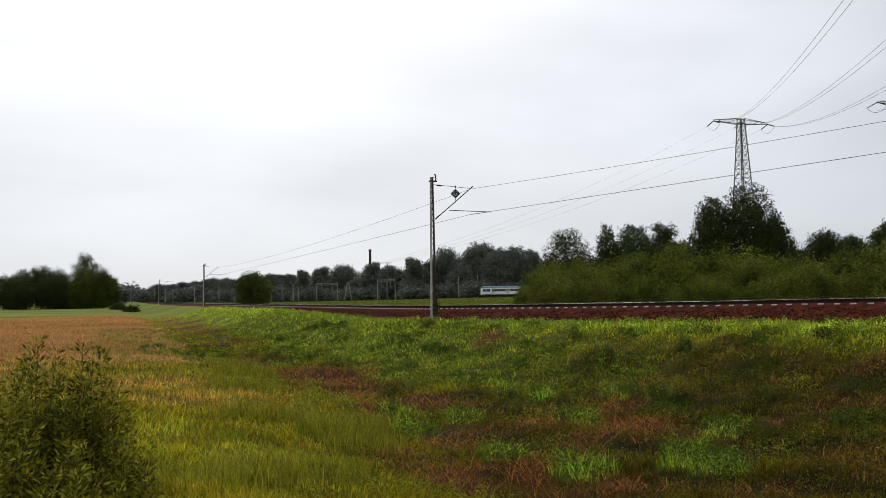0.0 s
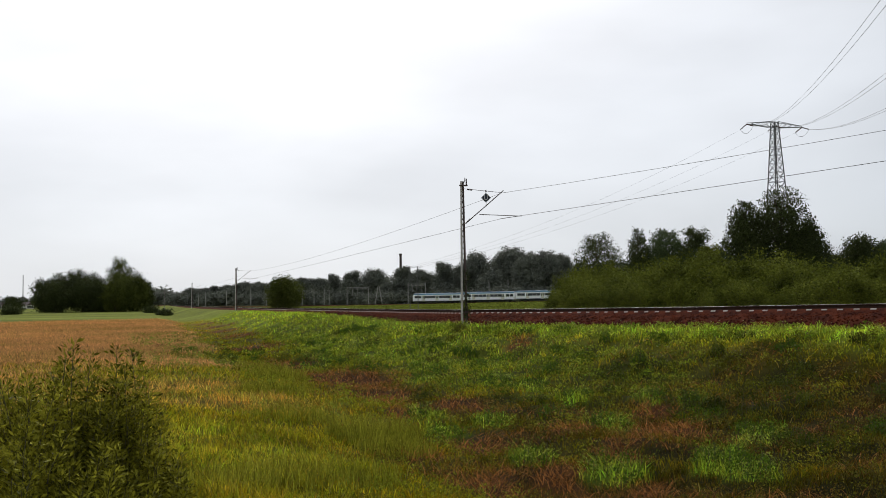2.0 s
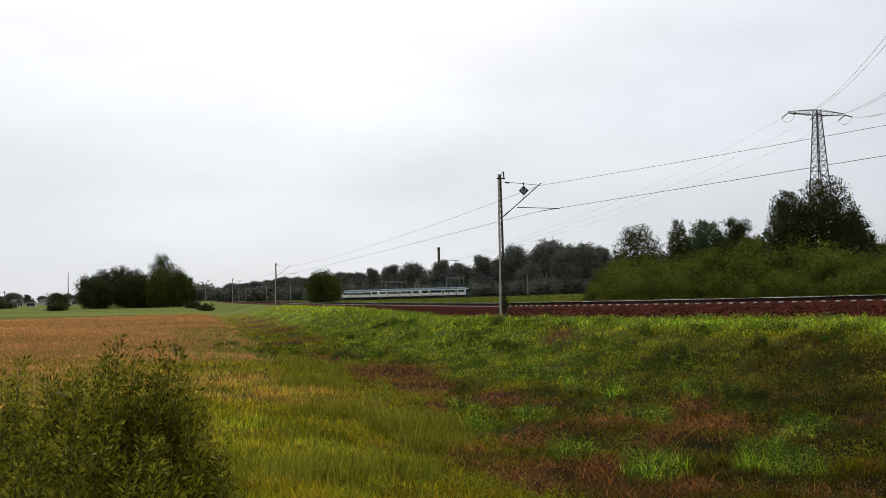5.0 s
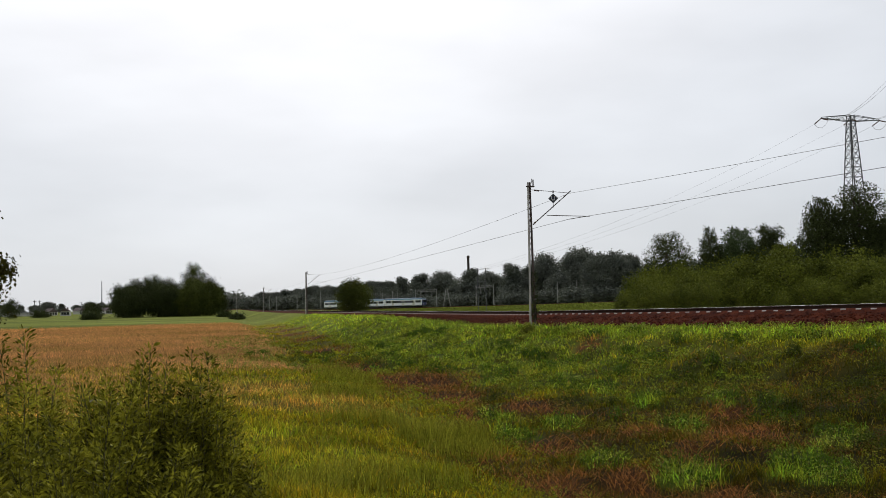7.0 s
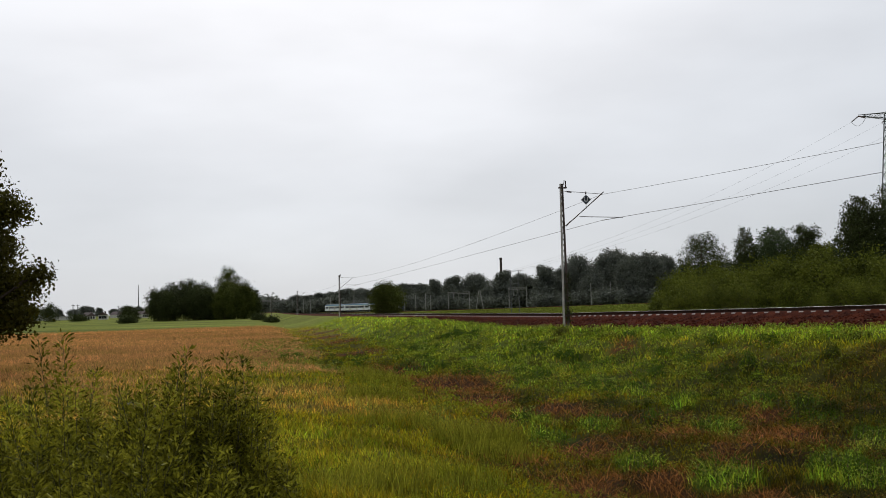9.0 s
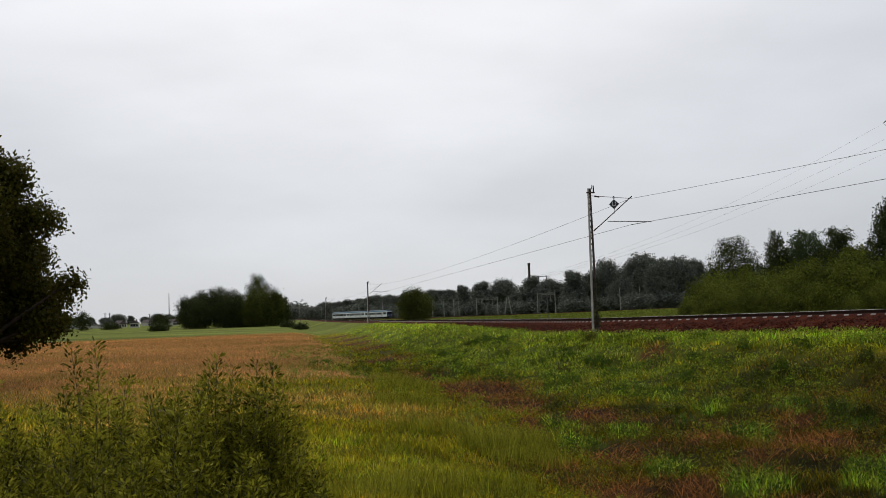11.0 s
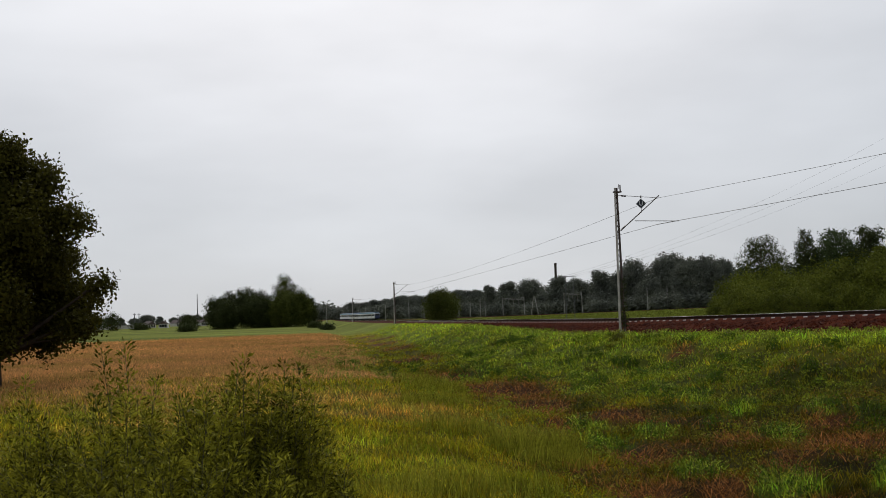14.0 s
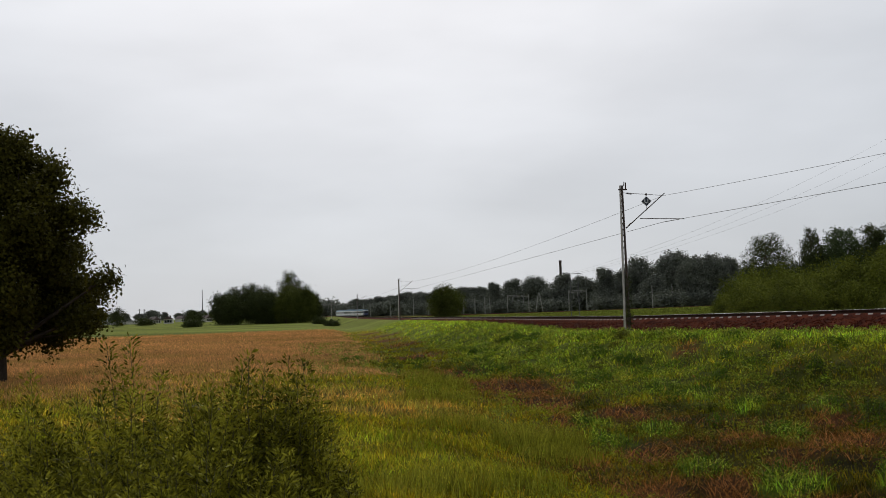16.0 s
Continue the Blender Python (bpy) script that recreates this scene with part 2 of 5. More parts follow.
def smooth(a, b, v):
    u = np.clip((v - a) / (b - a), 0, 1)
    return u * u * (3 - 2 * u)


def lumps(x, y, size, seed=0.0):
    """Soft unevenness between -1 and 1."""
    a, b = x / size, y / size
    return (np.sin(a * 1.7 + 2.1 * np.sin(b * 1.3 + seed) + seed) + np.sin(b * 2.3 + 1.7 * np.sin(a * 0.9 - seed)) + 0.6 * np.sin(3.1 * a - 2.7 * b + seed * 2) + 0.5 * np.sin(4.3 * b + 3.7 * a)) / 3.1


def toe_offset(w):
    """How far the foot of the bank lies from the line."""
    return np.interp(w, [0, 50, 60, 69, 82.7, 102, 164, 400], [32, 27, 23.1, 18.4, 14.4, 12.3, 12.0, 11.5])


FIELD = -0.9


def height(x, y):
    shape = np.shape(x)
    x, y = np.asarray(x, float).ravel(), np.asarray(y, float).ravel()
    o, rail, w = off_line(x, y)
    d = np.hypot(x, y)
    toe = toe_offset(w)
    field = FIELD + 0.05 * lumps(x, y, 9.0) + 0.03 * lumps(x, y, 2.3, 1.0)
    # a level verge, a steep face, then a nearly level run out to the ditch
    crest, foot = rail - 0.85 + 0.40 * smooth(90, 125, w), FIELD - 0.40
    mid = np.minimum(11.5, 5.2 + 0.66 * (toe - 5.2))
    z_mid = foot + 0.20 * (crest - foot)
    face = smooth(4.6, mid, o)
    run = np.clip((o - mid) / (toe - mid), 0, 1)
    bank = crest + (z_mid - crest) * (0.75 * face + 0.25 * np.clip((o - 4.2) / (mid - 4.2), 0, 1)) + (foot - z_mid) * run
    bank = bank + (0.13 * lumps(x, y, 2.7, 2.0) + 0.07 * lumps(x, y, 0.9, 4.0)) * smooth(4.5, 8.0, o)
    rise = smooth(toe - 0.5, toe + 5.0, o)
    near = bank * (1 - rise) + field * rise
    # the knoll from which the place is seen
    near = near + (0.0 - near) * (1 - smooth(4.6, 9.5, d))
    near = np.where(o < 4.2, rail - 0.85 + 0.40 * smooth(90, 125, w) * smooth(1.6, 2.4, o), near)
    far_z = rail - 0.95 + smooth(40, 330, -o) * (2.35 - 0.0022 * np.clip(-x - 20, 0, 600) - rail + 0.95)
    far = (rail - 0.82) + smooth(4.0, 9.0, -o) * (far_z - rail + 0.82)
    z = np.where(o > 0, near, far)
    z = z + smooth(300, 900, d) * (1.2 - z) * (o > 0)
    return z.reshape(shape) if shape else float(z[0])


def ground_z(x, y):
    return float(height(np.array([x]), np.array([y]))[0])


def polar(az, d):
    return d * math.sin(radians(az)), d * math.cos(radians(az))


# ---- ground ----
GREEN, LUSH, RYE, DRY, FAR_GREEN = np.array([0.232, 0.200, 0.006]), np.array([0.205, 0.300, 0.024]), np.array([0.46, 0.25, 0.115]), np.array([0.150, 0.058, 0.018]), np.array([0.185, 0.208, 0.036])
OLIVE = np.array([0.238, 0.240, 0.016])
# weed tone made darker to carry the bank's shade
SHADED_WEED = np.array([0.050, 0.044, 0.003])
# patches of dead growth on the bank and along its foot: x, y, radius
DEAD = [(-20.0, 78.6, 2.93), (-8.7, 42.3, 2.43), (-13.8, 59.1, 2.44), (-5.8, 36.7, 1.8), (-4.0, 34.0, 2.35), (-2.8, 29.0, 1.42), (-0.5, 25.8, 1.04), (-0.9, 17.7, 0.47), (0.1, 19.2, 0.93),
        (0.2, 15.4, 0.76), (1.8, 20.8, 0.47), (3.9, 19.7, 1.22), (4.4, 23.3, 0.77), (2.2, 20.7, 0.76), (2.6, 17.5, 0.65), (1.4, 15.6, 0.58), (2.6, 14.9, 0.47), (1.9, 39.3, 0.94),
        (-30.1, 109.1, 3.19), (-1.9, 24.2, 0.59), (-37.0, 128.0, 3.2), (-25.0, 94.0, 2.8)]
LUSH_AT = [(1.6, 29.5, 0.74), (3.0, 21.6, 0.56), (5.6, 19.1, 0.58), (4.2, 16.6, 0.55), (4.5, 24.9, 0.42), (5.4, 24.0, 0.42), (2.3, 16.1, 0.59), (0.7, 31.7, 0.56), (-7.3, 43.3, 1.26),
        (-0.7, 20.5, 0.52), (-1.3, 24.1, 0.52), (1.0, 17.1, 0.43), (0.4, 22.2, 0.48), (2.7, 26.0, 0.47), (-1.8, 33.2, 0.6), (4.5, 15.7, 0.47)]


def patch_distance(x, y, px, py):
    """Distance from a patch's middle; patches run down the slope, towards the field."""
    d = math.hypot(px, py)
    ax, ay = px / d, py / d
    along, across = (x - px) * ax + (y - py) * ay, (x - px) * ay - (y - py) * ax
    return np.hypot(along * 0.5, across)


def cover(x, y):
    """Share of rye, dead growth and lush weeds, and the olive of the meadow, at places on the ground."""
    o, rail, w = off_line(x, y)
    d = np.hypot(x, y)
    toe = toe_offset(w)
    n = lumps(x, y, 5.0, 3.0)
    beyond = smooth(toe + 1.0, toe + 4.5, o + 1.2 * n)
    rye = smooth(toe + 1.4, toe + 5.0, o + 1.0 * n) * smooth(27, 66, d + 9 * n) * (1 - smooth(150, 176, d + 4 * n)) * np.where(y > 0, 1, 0)
    dead = np.zeros(len(x))
    for px, py, r in DEAD:
        dead = np.maximum(dead, 1 - smooth(r * 0.25, r * 0.95, patch_distance(x, y, px, py) + 0.4 * r * lumps(x, y, 0.8, px) + 0.2 * lumps(x, y, 0.3, py)))
    lush = np.zeros(len(x))
    for px, py, r in LUSH_AT:
        lush = np.maximum(lush, 1 - smooth(r * 0.5, r * 1.2, patch_distance(x, y, px, py) + 0.3 * lumps(x, y, 0.6, px)))
    lush = np.maximum(lush, (1 - smooth(5.0, 7.5, o + 0.8 * n)) * (o > 3))
    lush = np.maximum(lush, 0.75 * smooth(62, 85, w) * (o > 3) * (1 - smooth(toe - 4, toe - 1, o)))
    olive = beyond * (1 - rye)
    thin = np.clip(lumps(x, y, 1.7, 7.0) * 0.8 + 0.12 + 0.5 * lumps(x, y, 0.7, 5.0), 0, 1) * (o > 6.5) * (o < toe + 3) * (d < 80) * (1 - 0.6 * lush) * (1 - smooth(70, 88, w))
    return rye, dead, lush, olive, thin, o, d


# weeds: strength of the shade painted into the bank's weeds
def tone_at(x, y, weeds=1.0):
    rye, dead, lush, olive, thin, o, d = cover(x, y)
    c = np.tile(GREEN, (len(x), 1))
    mottle = np.clip(1 + 0.42 * lumps(x, y, 1.3, 11.0) + 0.34 * lumps(x, y, 0.45, 2.0), 0.3, 2)
    brown = np.clip(0.9 * lumps(x, y, 6.5, 31.0) + 0.5 * lumps(x, y, 2.0, 17.0) - 0.05, 0, 1) * np.clip((d - 10) / 12, 0, 1)
    patchy = np.clip(0.5 + 0.9 * lumps(x, y, 4.2, 6.0), 0, 1)
    # coarse dark weeds on the bank's face; shade painted in, deeper towards the right
    weed_shade = np.clip(0.02 + 0.50 * (1 - smooth(72, 90, off_line(x, y)[2])) + 0.85 * (1 - smooth(50, 80, off_line(x, y)[2])) + 0.65 * lumps(x, y, 2.1, 21.0) + 0.5 * lumps(x, y, 0.8, 8.0), 0, 1) * smooth(6.0, 8.5, o) * (1 - smooth(-1, 2, o - toe_offset(off_line(x, y)[2]))) * np.where(o > 0, 1, 0) * (1 - smooth(70, 110, d))
    for share, col in ((0.97 * weeds * weed_shade, SHADED_WEED), (0.75 * thin, DRY * 0.8), (olive * (0.45 + 0.55 * patchy), OLIVE), (0.75 * olive * brown, np.array([0.44, 0.265, 0.075])), (0.9 * lush, LUSH), (dead, DRY), (rye, RYE)):
        c = c + (col - c) * share[:, None]
    far = np.where(o < 0, smooth(2, 10, -o), smooth(148, 172, d)) * (1 - rye)
    c = c * np.where(d < 150, mottle, 1.0)[:, None]
    streak = 1 + 0.35 * lumps(x * 0.35, y, 16.0, 4.0) + 0.2 * lumps(x * 0.3, y, 5.0, 9.0)
    c = c + (FAR_GREEN * streak[:, None] - c) * far[:, None]
    return c * (1 + 0.15 * lumps(x, y, 23.0, 1.5))[:, None]


def build_ground():
    az = np.radians(np.r_[np.arange(-44, 34, 0.22), np.arange(34, 316, 6.0)])
    r = np.r_[0.6, 0.6 * 1.026 ** np.arange(1, 345)]
    A, R = np.meshgrid(az, r, indexing="ij")
    x, y = (R * np.sin(A)).ravel(), (R * np.cos(A)).ravel()
    z = height(x, y)
    n, m = len(az), len(r)
    i, j = np.meshgrid(np.arange(n), np.arange(m - 1), indexing="ij")
    i2 = (i + 1) % n
    F = np.stack([i * m + j, i * m + j + 1, i2 * m + j + 1, i2 * m + j], -1).reshape(-1, 4)
    # darker earth and litter under the growth, plus its shade painted in, fading outwards
    soil_shade = 1 - 0.62 * (1 - smooth(60, 150, np.hypot(x, y)))
    me = mesh_of("ground", np.c_[x, y, z], F, M["ground"], tone_at(x, y) * soil_shade[:, None], smooth=True)
    tagged(part("ground", me, None), "uneven meadow, ripe field and grassy railway bank", "ground", kind="structure")


build_ground()


def field_of_blades(name, label, x, y, tall, wide, lean, tone, mat):
    """Many single bent blades in one mesh: two faces each, from foot over a bend to a tip."""
    n = len(x)
    z = height(x, y) - 0.02
    a = np.random.uniform(0, 2 * np.pi, n)
    ca, sa = np.cos(a), np.sin(a)
    b = np.random.uniform(0, 2 * np.pi, n)
    lx, ly = np.cos(b) * lean * tall, np.sin(b) * lean * tall
    foot = np.stack([x, y, z], -1)
    side = np.stack([ca * wide, sa * wide, 0 * ca], -1)
    mid = foot + np.stack([lx * 0.35, ly * 0.35, tall * 0.6], -1)
    tip = foot + np.stack([lx, ly, tall], -1)
    V = np.stack([foot - side, foot + side, mid + side * 0.8, mid - side * 0.8, tip], 1).reshape(-1, 3)
    k = np.arange(n)[:, None] * 5
    F = np.concatenate([k + np.array([[0, 1, 2]]), k + np.array([[0, 2, 3]]), k + np.array([[3, 2, 4]])])
    me = mesh_of(name, V, F, mat, np.repeat(tone, 5, 0))
    return tagged(part(name, me, None), label, "grass", kind="stuff")


def scatter(n, az0, az1, d0, d1, power=1.0):
    """Places spread over a sector of the land, thinner with distance."""
    u = np.random.rand(n)
    if power == 1.0:
        d = d0 * (d1 / d0) ** u
    else:
        d = d0 + (d1 - d0) * u**power
    a = np.radians(np.random.uniform(az0, az1, n))
    return d * np.sin(a), d * np.cos(a), d


def build_grass():
    x, y, d = scatter(460000, -41, 29, 6.5, 150.0)
    rye, dead, lush, olive, thin, o, _ = cover(x, y)
    clump = lumps(x, y, 1.1, 9.0) + 0.7 * lumps(x, y, 0.35, 3.0)
    keep = (o > 3.3) & (np.random.rand(len(x)) < 1 - 0.85 * dead - 0.6 * thin) & (rye < 0.6) & (np.random.rand(len(x)) < np.where((o > 7) & (olive < 0.5), 0.5, 0.85) + 0.4 * clump)
    x, y, d, o, rye, dead, lush, olive, thin, clump = (v[keep] for v in (x, y, d, o, rye, dead, lush, olive, thin, clump))
    n = len(x)
    tall = (0.07 + 0.12 * np.random.rand(n) ** 2 + 0.10 * np.clip(clump, 0, 1.4)) * (1 + 0.25 * olive + 0.5 * lush) * (1 - 0.3 * thin)
    wide = np.clip(0.0018 + 0.00030 * d, 0.003, 0.03) * np.random.uniform(0.7, 1.4, n)
    hue = np.clip(lumps(x, y, 0.55, 41.0) + 0.5 * np.random.normal(size=n), -1, 1)[:, None]
    plant_tone = np.exp(0.45 * lumps(x, y, 0.22, 61.0) + 0.45 * lumps(x, y, 0.6, 23.0))
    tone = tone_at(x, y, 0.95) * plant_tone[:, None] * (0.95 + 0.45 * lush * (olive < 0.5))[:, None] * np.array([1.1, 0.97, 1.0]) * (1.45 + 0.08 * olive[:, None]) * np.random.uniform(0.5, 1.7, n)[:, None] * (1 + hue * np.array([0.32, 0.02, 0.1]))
    straw = (np.random.rand(n) < 0.025 + 0.045 * olive)[:, None]
    tone = np.where(straw, np.array([0.40, 0.29, 0.07]) * np.random.uniform(0.7, 1.2, n)[:, None], tone)
    field_of_blades("meadow_grass", "rough uncut green grass on the bank and meadow", x, y, tall, wide, np.random.uniform(0.2, 1.1, n), tone, M["blade"])
    # low leafy herbs between the grass, plant by plant
    x, y, d = scatter(15500, -20, 29, 11.0, 85.0)
    rye, dead, lush, olive, thin, o, _ = cover(x, y)
    keep = (o > 3.8) & (np.random.rand(len(x)) < (0.55 + 0.45 * lumps(x, y, 0.9, 19.0) + 0.25 * lush) * (1 - 0.93 * olive) * (1 - 0.8 * dead))
    x, y, d, thin = x[keep], y[keep], d[keep], thin[keep]
    m, k = len(x), 22
    tone = tone_at(x, y, 0.93) * np.array([1.15, 1.25, 1.0]) * (1.2 + 0.9 * lumps(x, y, 0.8, 27.0))[:, None].clip(0.35, 2.2)
    tone = tone * np.exp(np.random.normal(0.06, 0.36, m))[:, None] * (1 + np.random.uniform(-1, 1, m)[:, None] * np.array([0.22, 0.03, 0.2]))
    tone = np.minimum(tone, np.array([0.29, 0.32, 0.05])) + np.array([0.006, 0.006, 0.010])
    rad, tall = (0.045 + 0.0055 * d) * np.random.uniform(0.6, 1.4, m), np.random.uniform(0.10, 0.36, m)
    d2, tone2 = np.repeat(d, k), np.repeat(tone, k, 0) * np.random.uniform(0.7, 1.35, m * k)[:, None]
    px = np.repeat(x, k) + np.repeat(rad, k) * np.random.normal(0, 0.6, m * k)
    py = np.repeat(y, k) + np.repeat(rad, k) * np.random.normal(0, 0.6, m * k)
    c = np.c_[px, py, np.repeat(height(x, y), k) + np.repeat(tall, k) * np.random.rand(m * k) ** 0.7]
    V, F = leaf_cloud(c, np.clip(0.0026 * d2, 0.035, 0.13), np.tile([0, -0.2, 0.7], (m * k, 1)), 0.5)
    tagged(part("low_herbs", mesh_of("low_herbs", V, F, M["blade"], np.repeat(tone2, 4, 0)), None), "low leafy green herbs covering the bank", "herbs", kind="stuff")
    # small cream flowers along the top of the bank
    n = 1300
    s, o = np.random.uniform(40, 96, n), 4.2 + 5.5 * np.random.rand(n) ** 1.5
    p, dr = line_at(s)
    x, y = p[:, 0] - dr[:, 1] * o, p[:, 1] + dr[:, 0] * o
    V, F = leaf_cloud(np.c_[x, y, height(x, y) + np.random.uniform(0.12, 0.38, n)], 0.04, np.tile([0, 0, 1.0], (n, 1)), 0.8)
    tagged(part("wild_flowers", mesh_of("wild_flowers", V, F, M["petal"]), None), "small cream wild flowers along the top of the bank", "flowers", kind="stuff")
    # ripe rye on the field
    x, y, d = scatter(190000, -41, -11, 25, 180)
    rye = cover(x, y)[0]
    keep = np.random.rand(len(x)) < rye
    x, y, d = x[keep], y[keep], d[keep]
    n = len(x)
    tone = np.array([0.74, 0.385, 0.150]) * (np.random.uniform(0.8, 1.2, n) * (1 + 0.2 * lumps(x, y, 14.0, 3.0)))[:, None]
    green = np.clip(0.25 + 0.7 * lumps(x, y, 7.0, 12.0) + 0.3 * lumps(x, y, 2.2, 5.0), 0, 0.8)[:, None]
    tone = tone + (np.array([0.34, 0.27, 0.055]) - tone) * green * np.random.rand(n)[:, None]
    field_of_blades("ripe_field_grass", "reddish ripe grass standing in the field", x, y, 0.12 + 0.14 * np.random.rand(n), np.clip(0.0004 * d, 0.006, 0.06), np.random.uniform(0.1, 0.7, n), tone, M["blade"])
    # the meadow beyond the rails
    x, y, d = scatter(45000, -22, 12, 58, 360)
    keep = off_line(x, y)[0] < -6
    x, y, d = x[keep], y[keep], d[keep]
    n = len(x)
    tone = tone_at(x, y) * np.random.uniform(0.6, 1.5, n)[:, None]
    field_of_blades("far_meadow_grass", "green meadow grass beyond the rails", x, y, 0.25 + 0.25 * np.random.rand(n), np.clip(0.0006 * d, 0.02, 0.2), np.random.uniform(0.1, 0.7, n), tone, M["blade"])
    # dead stalks
    x, y, d = scatter(110000, -24, 27, 12.0, 95.0)
    dead, thin = cover(x, y)[1], cover(x, y)[4]
    keep = np.random.rand(len(x)) < np.maximum(dead, 0.35 * thin)
    x, y, d = x[keep], y[keep], d[keep]
    n = len(x)
    tone = np.random.uniform(0.3, 2.0, n)[:, None] * np.array([0.36, 0.145, 0.042])
    field_of_blades("dead_stalks", "brown dead stalks lying on the bank", x, y, 0.06 + 0.2 * np.random.rand(n), np.clip(0.00035 * d, 0.004, 0.02), np.random.uniform(0.6, 2.4, n), tone, M["blade"])
    # stands of taller grass on the ditch's edge
    for cx, cy, rad, num, hi in ((-2.0, 18.8, 0.75, 1300, 0.6), (-1.5, 17.6, 0.6, 600, 0.42), (-4.2, 21.6, 0.8, 600, 0.4), (-6.9, 33.3, 0.8, 900, 0.6), (-6.0, 28.5, 0.9, 900, 0.42), (-2.3, 14.4, 0.9, 1100, 0.36), (-3.4, 13.2, 0.9, 900, 0.36), (-8.4, 37.5, 0.9, 700, 0.55)):
        r, a = rad * np.sqrt(np.random.rand(num)), np.random.uniform(0, 2 * np.pi, num)
        x, y = cx + 1.3 * r * np.cos(a), cy + r * np.sin(a)
        tone = np.array([0.29, 0.275, 0.03]) * np.random.uniform(0.5, 1.7, num)[:, None]
        field_of_blades("grass_tuft", "tall tuft of dull green grass", x, y, hi * np.random.uniform(0.5, 1.1, num), np.random.uniform(0.004, 0.008, num), np.random.uniform(0.15, 0.6, num), tone, M["blade"])


# ---- leaves ----
def leaf_cloud(centres, size, normal=None, slim=0.5, droop=0.0):
    """Four-cornered leaves, pointed at both ends, turned every way."""
    n = len(centres)
    d = np.random.normal(size=(n, 3))
    d[:, 2] -= droop
    d /= np.linalg.norm(d, axis=1)[:, None]
    q = np.random.normal(size=(n, 3))
    if normal is not None:
        q = q * 0.6 + normal
    s = np.cross(d, q)
    s /= np.linalg.norm(s, axis=1)[:, None] + 1e-9
    size = np.broadcast_to(size, (n,)) * np.random.uniform(0.6, 1.3, n)
    h = (d * size[:, None]) * 0.5
    w = s * (size * slim * 0.5)[:, None]
    V = np.stack([centres - h, centres + w, centres + h, centres - w], 1).reshape(-1, 3)
    F = np.arange(4 * n).reshape(n, 4)
    return V, F


def crown_points(lobes, n, shell=0.55):
    """Places in a crown made of lobes (x, y, z, radius, squash), most of them near the lobes' skins, in clumps."""
    L = np.array(lobes)
    wt = L[:, 3] ** 2
    k = np.random.choice(len(L), n, p=wt / wt.sum())
    v = np.random.normal(size=(n, 3))
    v /= np.linalg.norm(v, axis=1)[:, None]
    r = shell + (1.08 - shell) * np.random.rand(n) ** 0.7
    lump = 1 + 0.20 * np.sin(5 * v[:, 0] + 3 * k) * np.sin(6 * v[:, 1] + k) + 0.14 * np.sin(9 * v[:, 2] + 7 * v[:, 0] + 2 * k)
    p = v * (r * lump * L[k, 3])[:, None]
    p[:, 2] *= L[k, 4]
    return p + L[k, :3], v


def make_tree(name, tall, lobes, leaves, size, leaf, label, trunk=0.18, bare=0.25, shell=0.5, slim=0.6, seed=0, lean=0.0, clump=1, spread=1.15):
    """A tree at the origin: tapered trunk, a limb to each lobe, and a crown of many leaves."""
    np.random.seed(seed)
    t = thing(name, label, "tree")
    zs = np.linspace(-0.3, tall * 0.82, 9)
    wob = np.cumsum(np.random.normal(0, 0.02 * tall / 9, (9, 2)), 0)
    pts = np.c_[wob[:, 0] + lean * np.clip(zs, 0, None) / tall, wob[:, 1], zs]
    part("trunk", tubes("trunk", [(pts, trunk * np.linspace(1.15, 0.15, 9))], M["bark"], 7), None, t)
    limbs = []
    for x, y, z, r, sq in lobes:
        z0 = max(tall * bare * 0.8, z - 0.9 * math.hypot(x, y) - 0.4 * r)
        z0 = min(z0, tall * 0.75)
        p0 = np.array([np.interp(z0, zs, pts[:, 0]), np.interp(z0, zs, pts[:, 1]), z0])
        p1 = np.array([x, y, z + 0.2 * r])
        u = np.linspace(0, 1, 6)[:, None]
        path = p0 + (p1 - p0) * u + np.random.normal(0, 0.03 * r, (6, 3)) * u
        path[:, 2] += 0.15 * r * np.sin(np.pi * u[:, 0])
        limbs.append((path, trunk * 0.45 * np.linspace(1, 0.15, 6)))
        for _ in range(4):
            v = np.random.normal(size=3)
            v /= np.linalg.norm(v)
            e = p1 + v * r * 0.85
            s = path[np.random.randint(2, 5)]
            limbs.append((s + (e - s) * u, trunk * 0.16 * np.linspace(1, 0.2, 6)))
    tagged(part("branching", tubes("branching", limbs, M["bark"], 5), None, t), kind="stuff")
    c, nrm = crown_points(lobes, leaves // clump, shell)
    if clump > 1:
        c, nrm = np.repeat(c, clump, 0) + np.random.normal(0, size * spread, (len(c) * clump, 3)), np.repeat(nrm, clump, 0)
    V, F = leaf_cloud(c, size, nrm, slim)
    part("crown", mesh_of("crown", V, F, leaf), None, t)
    return t


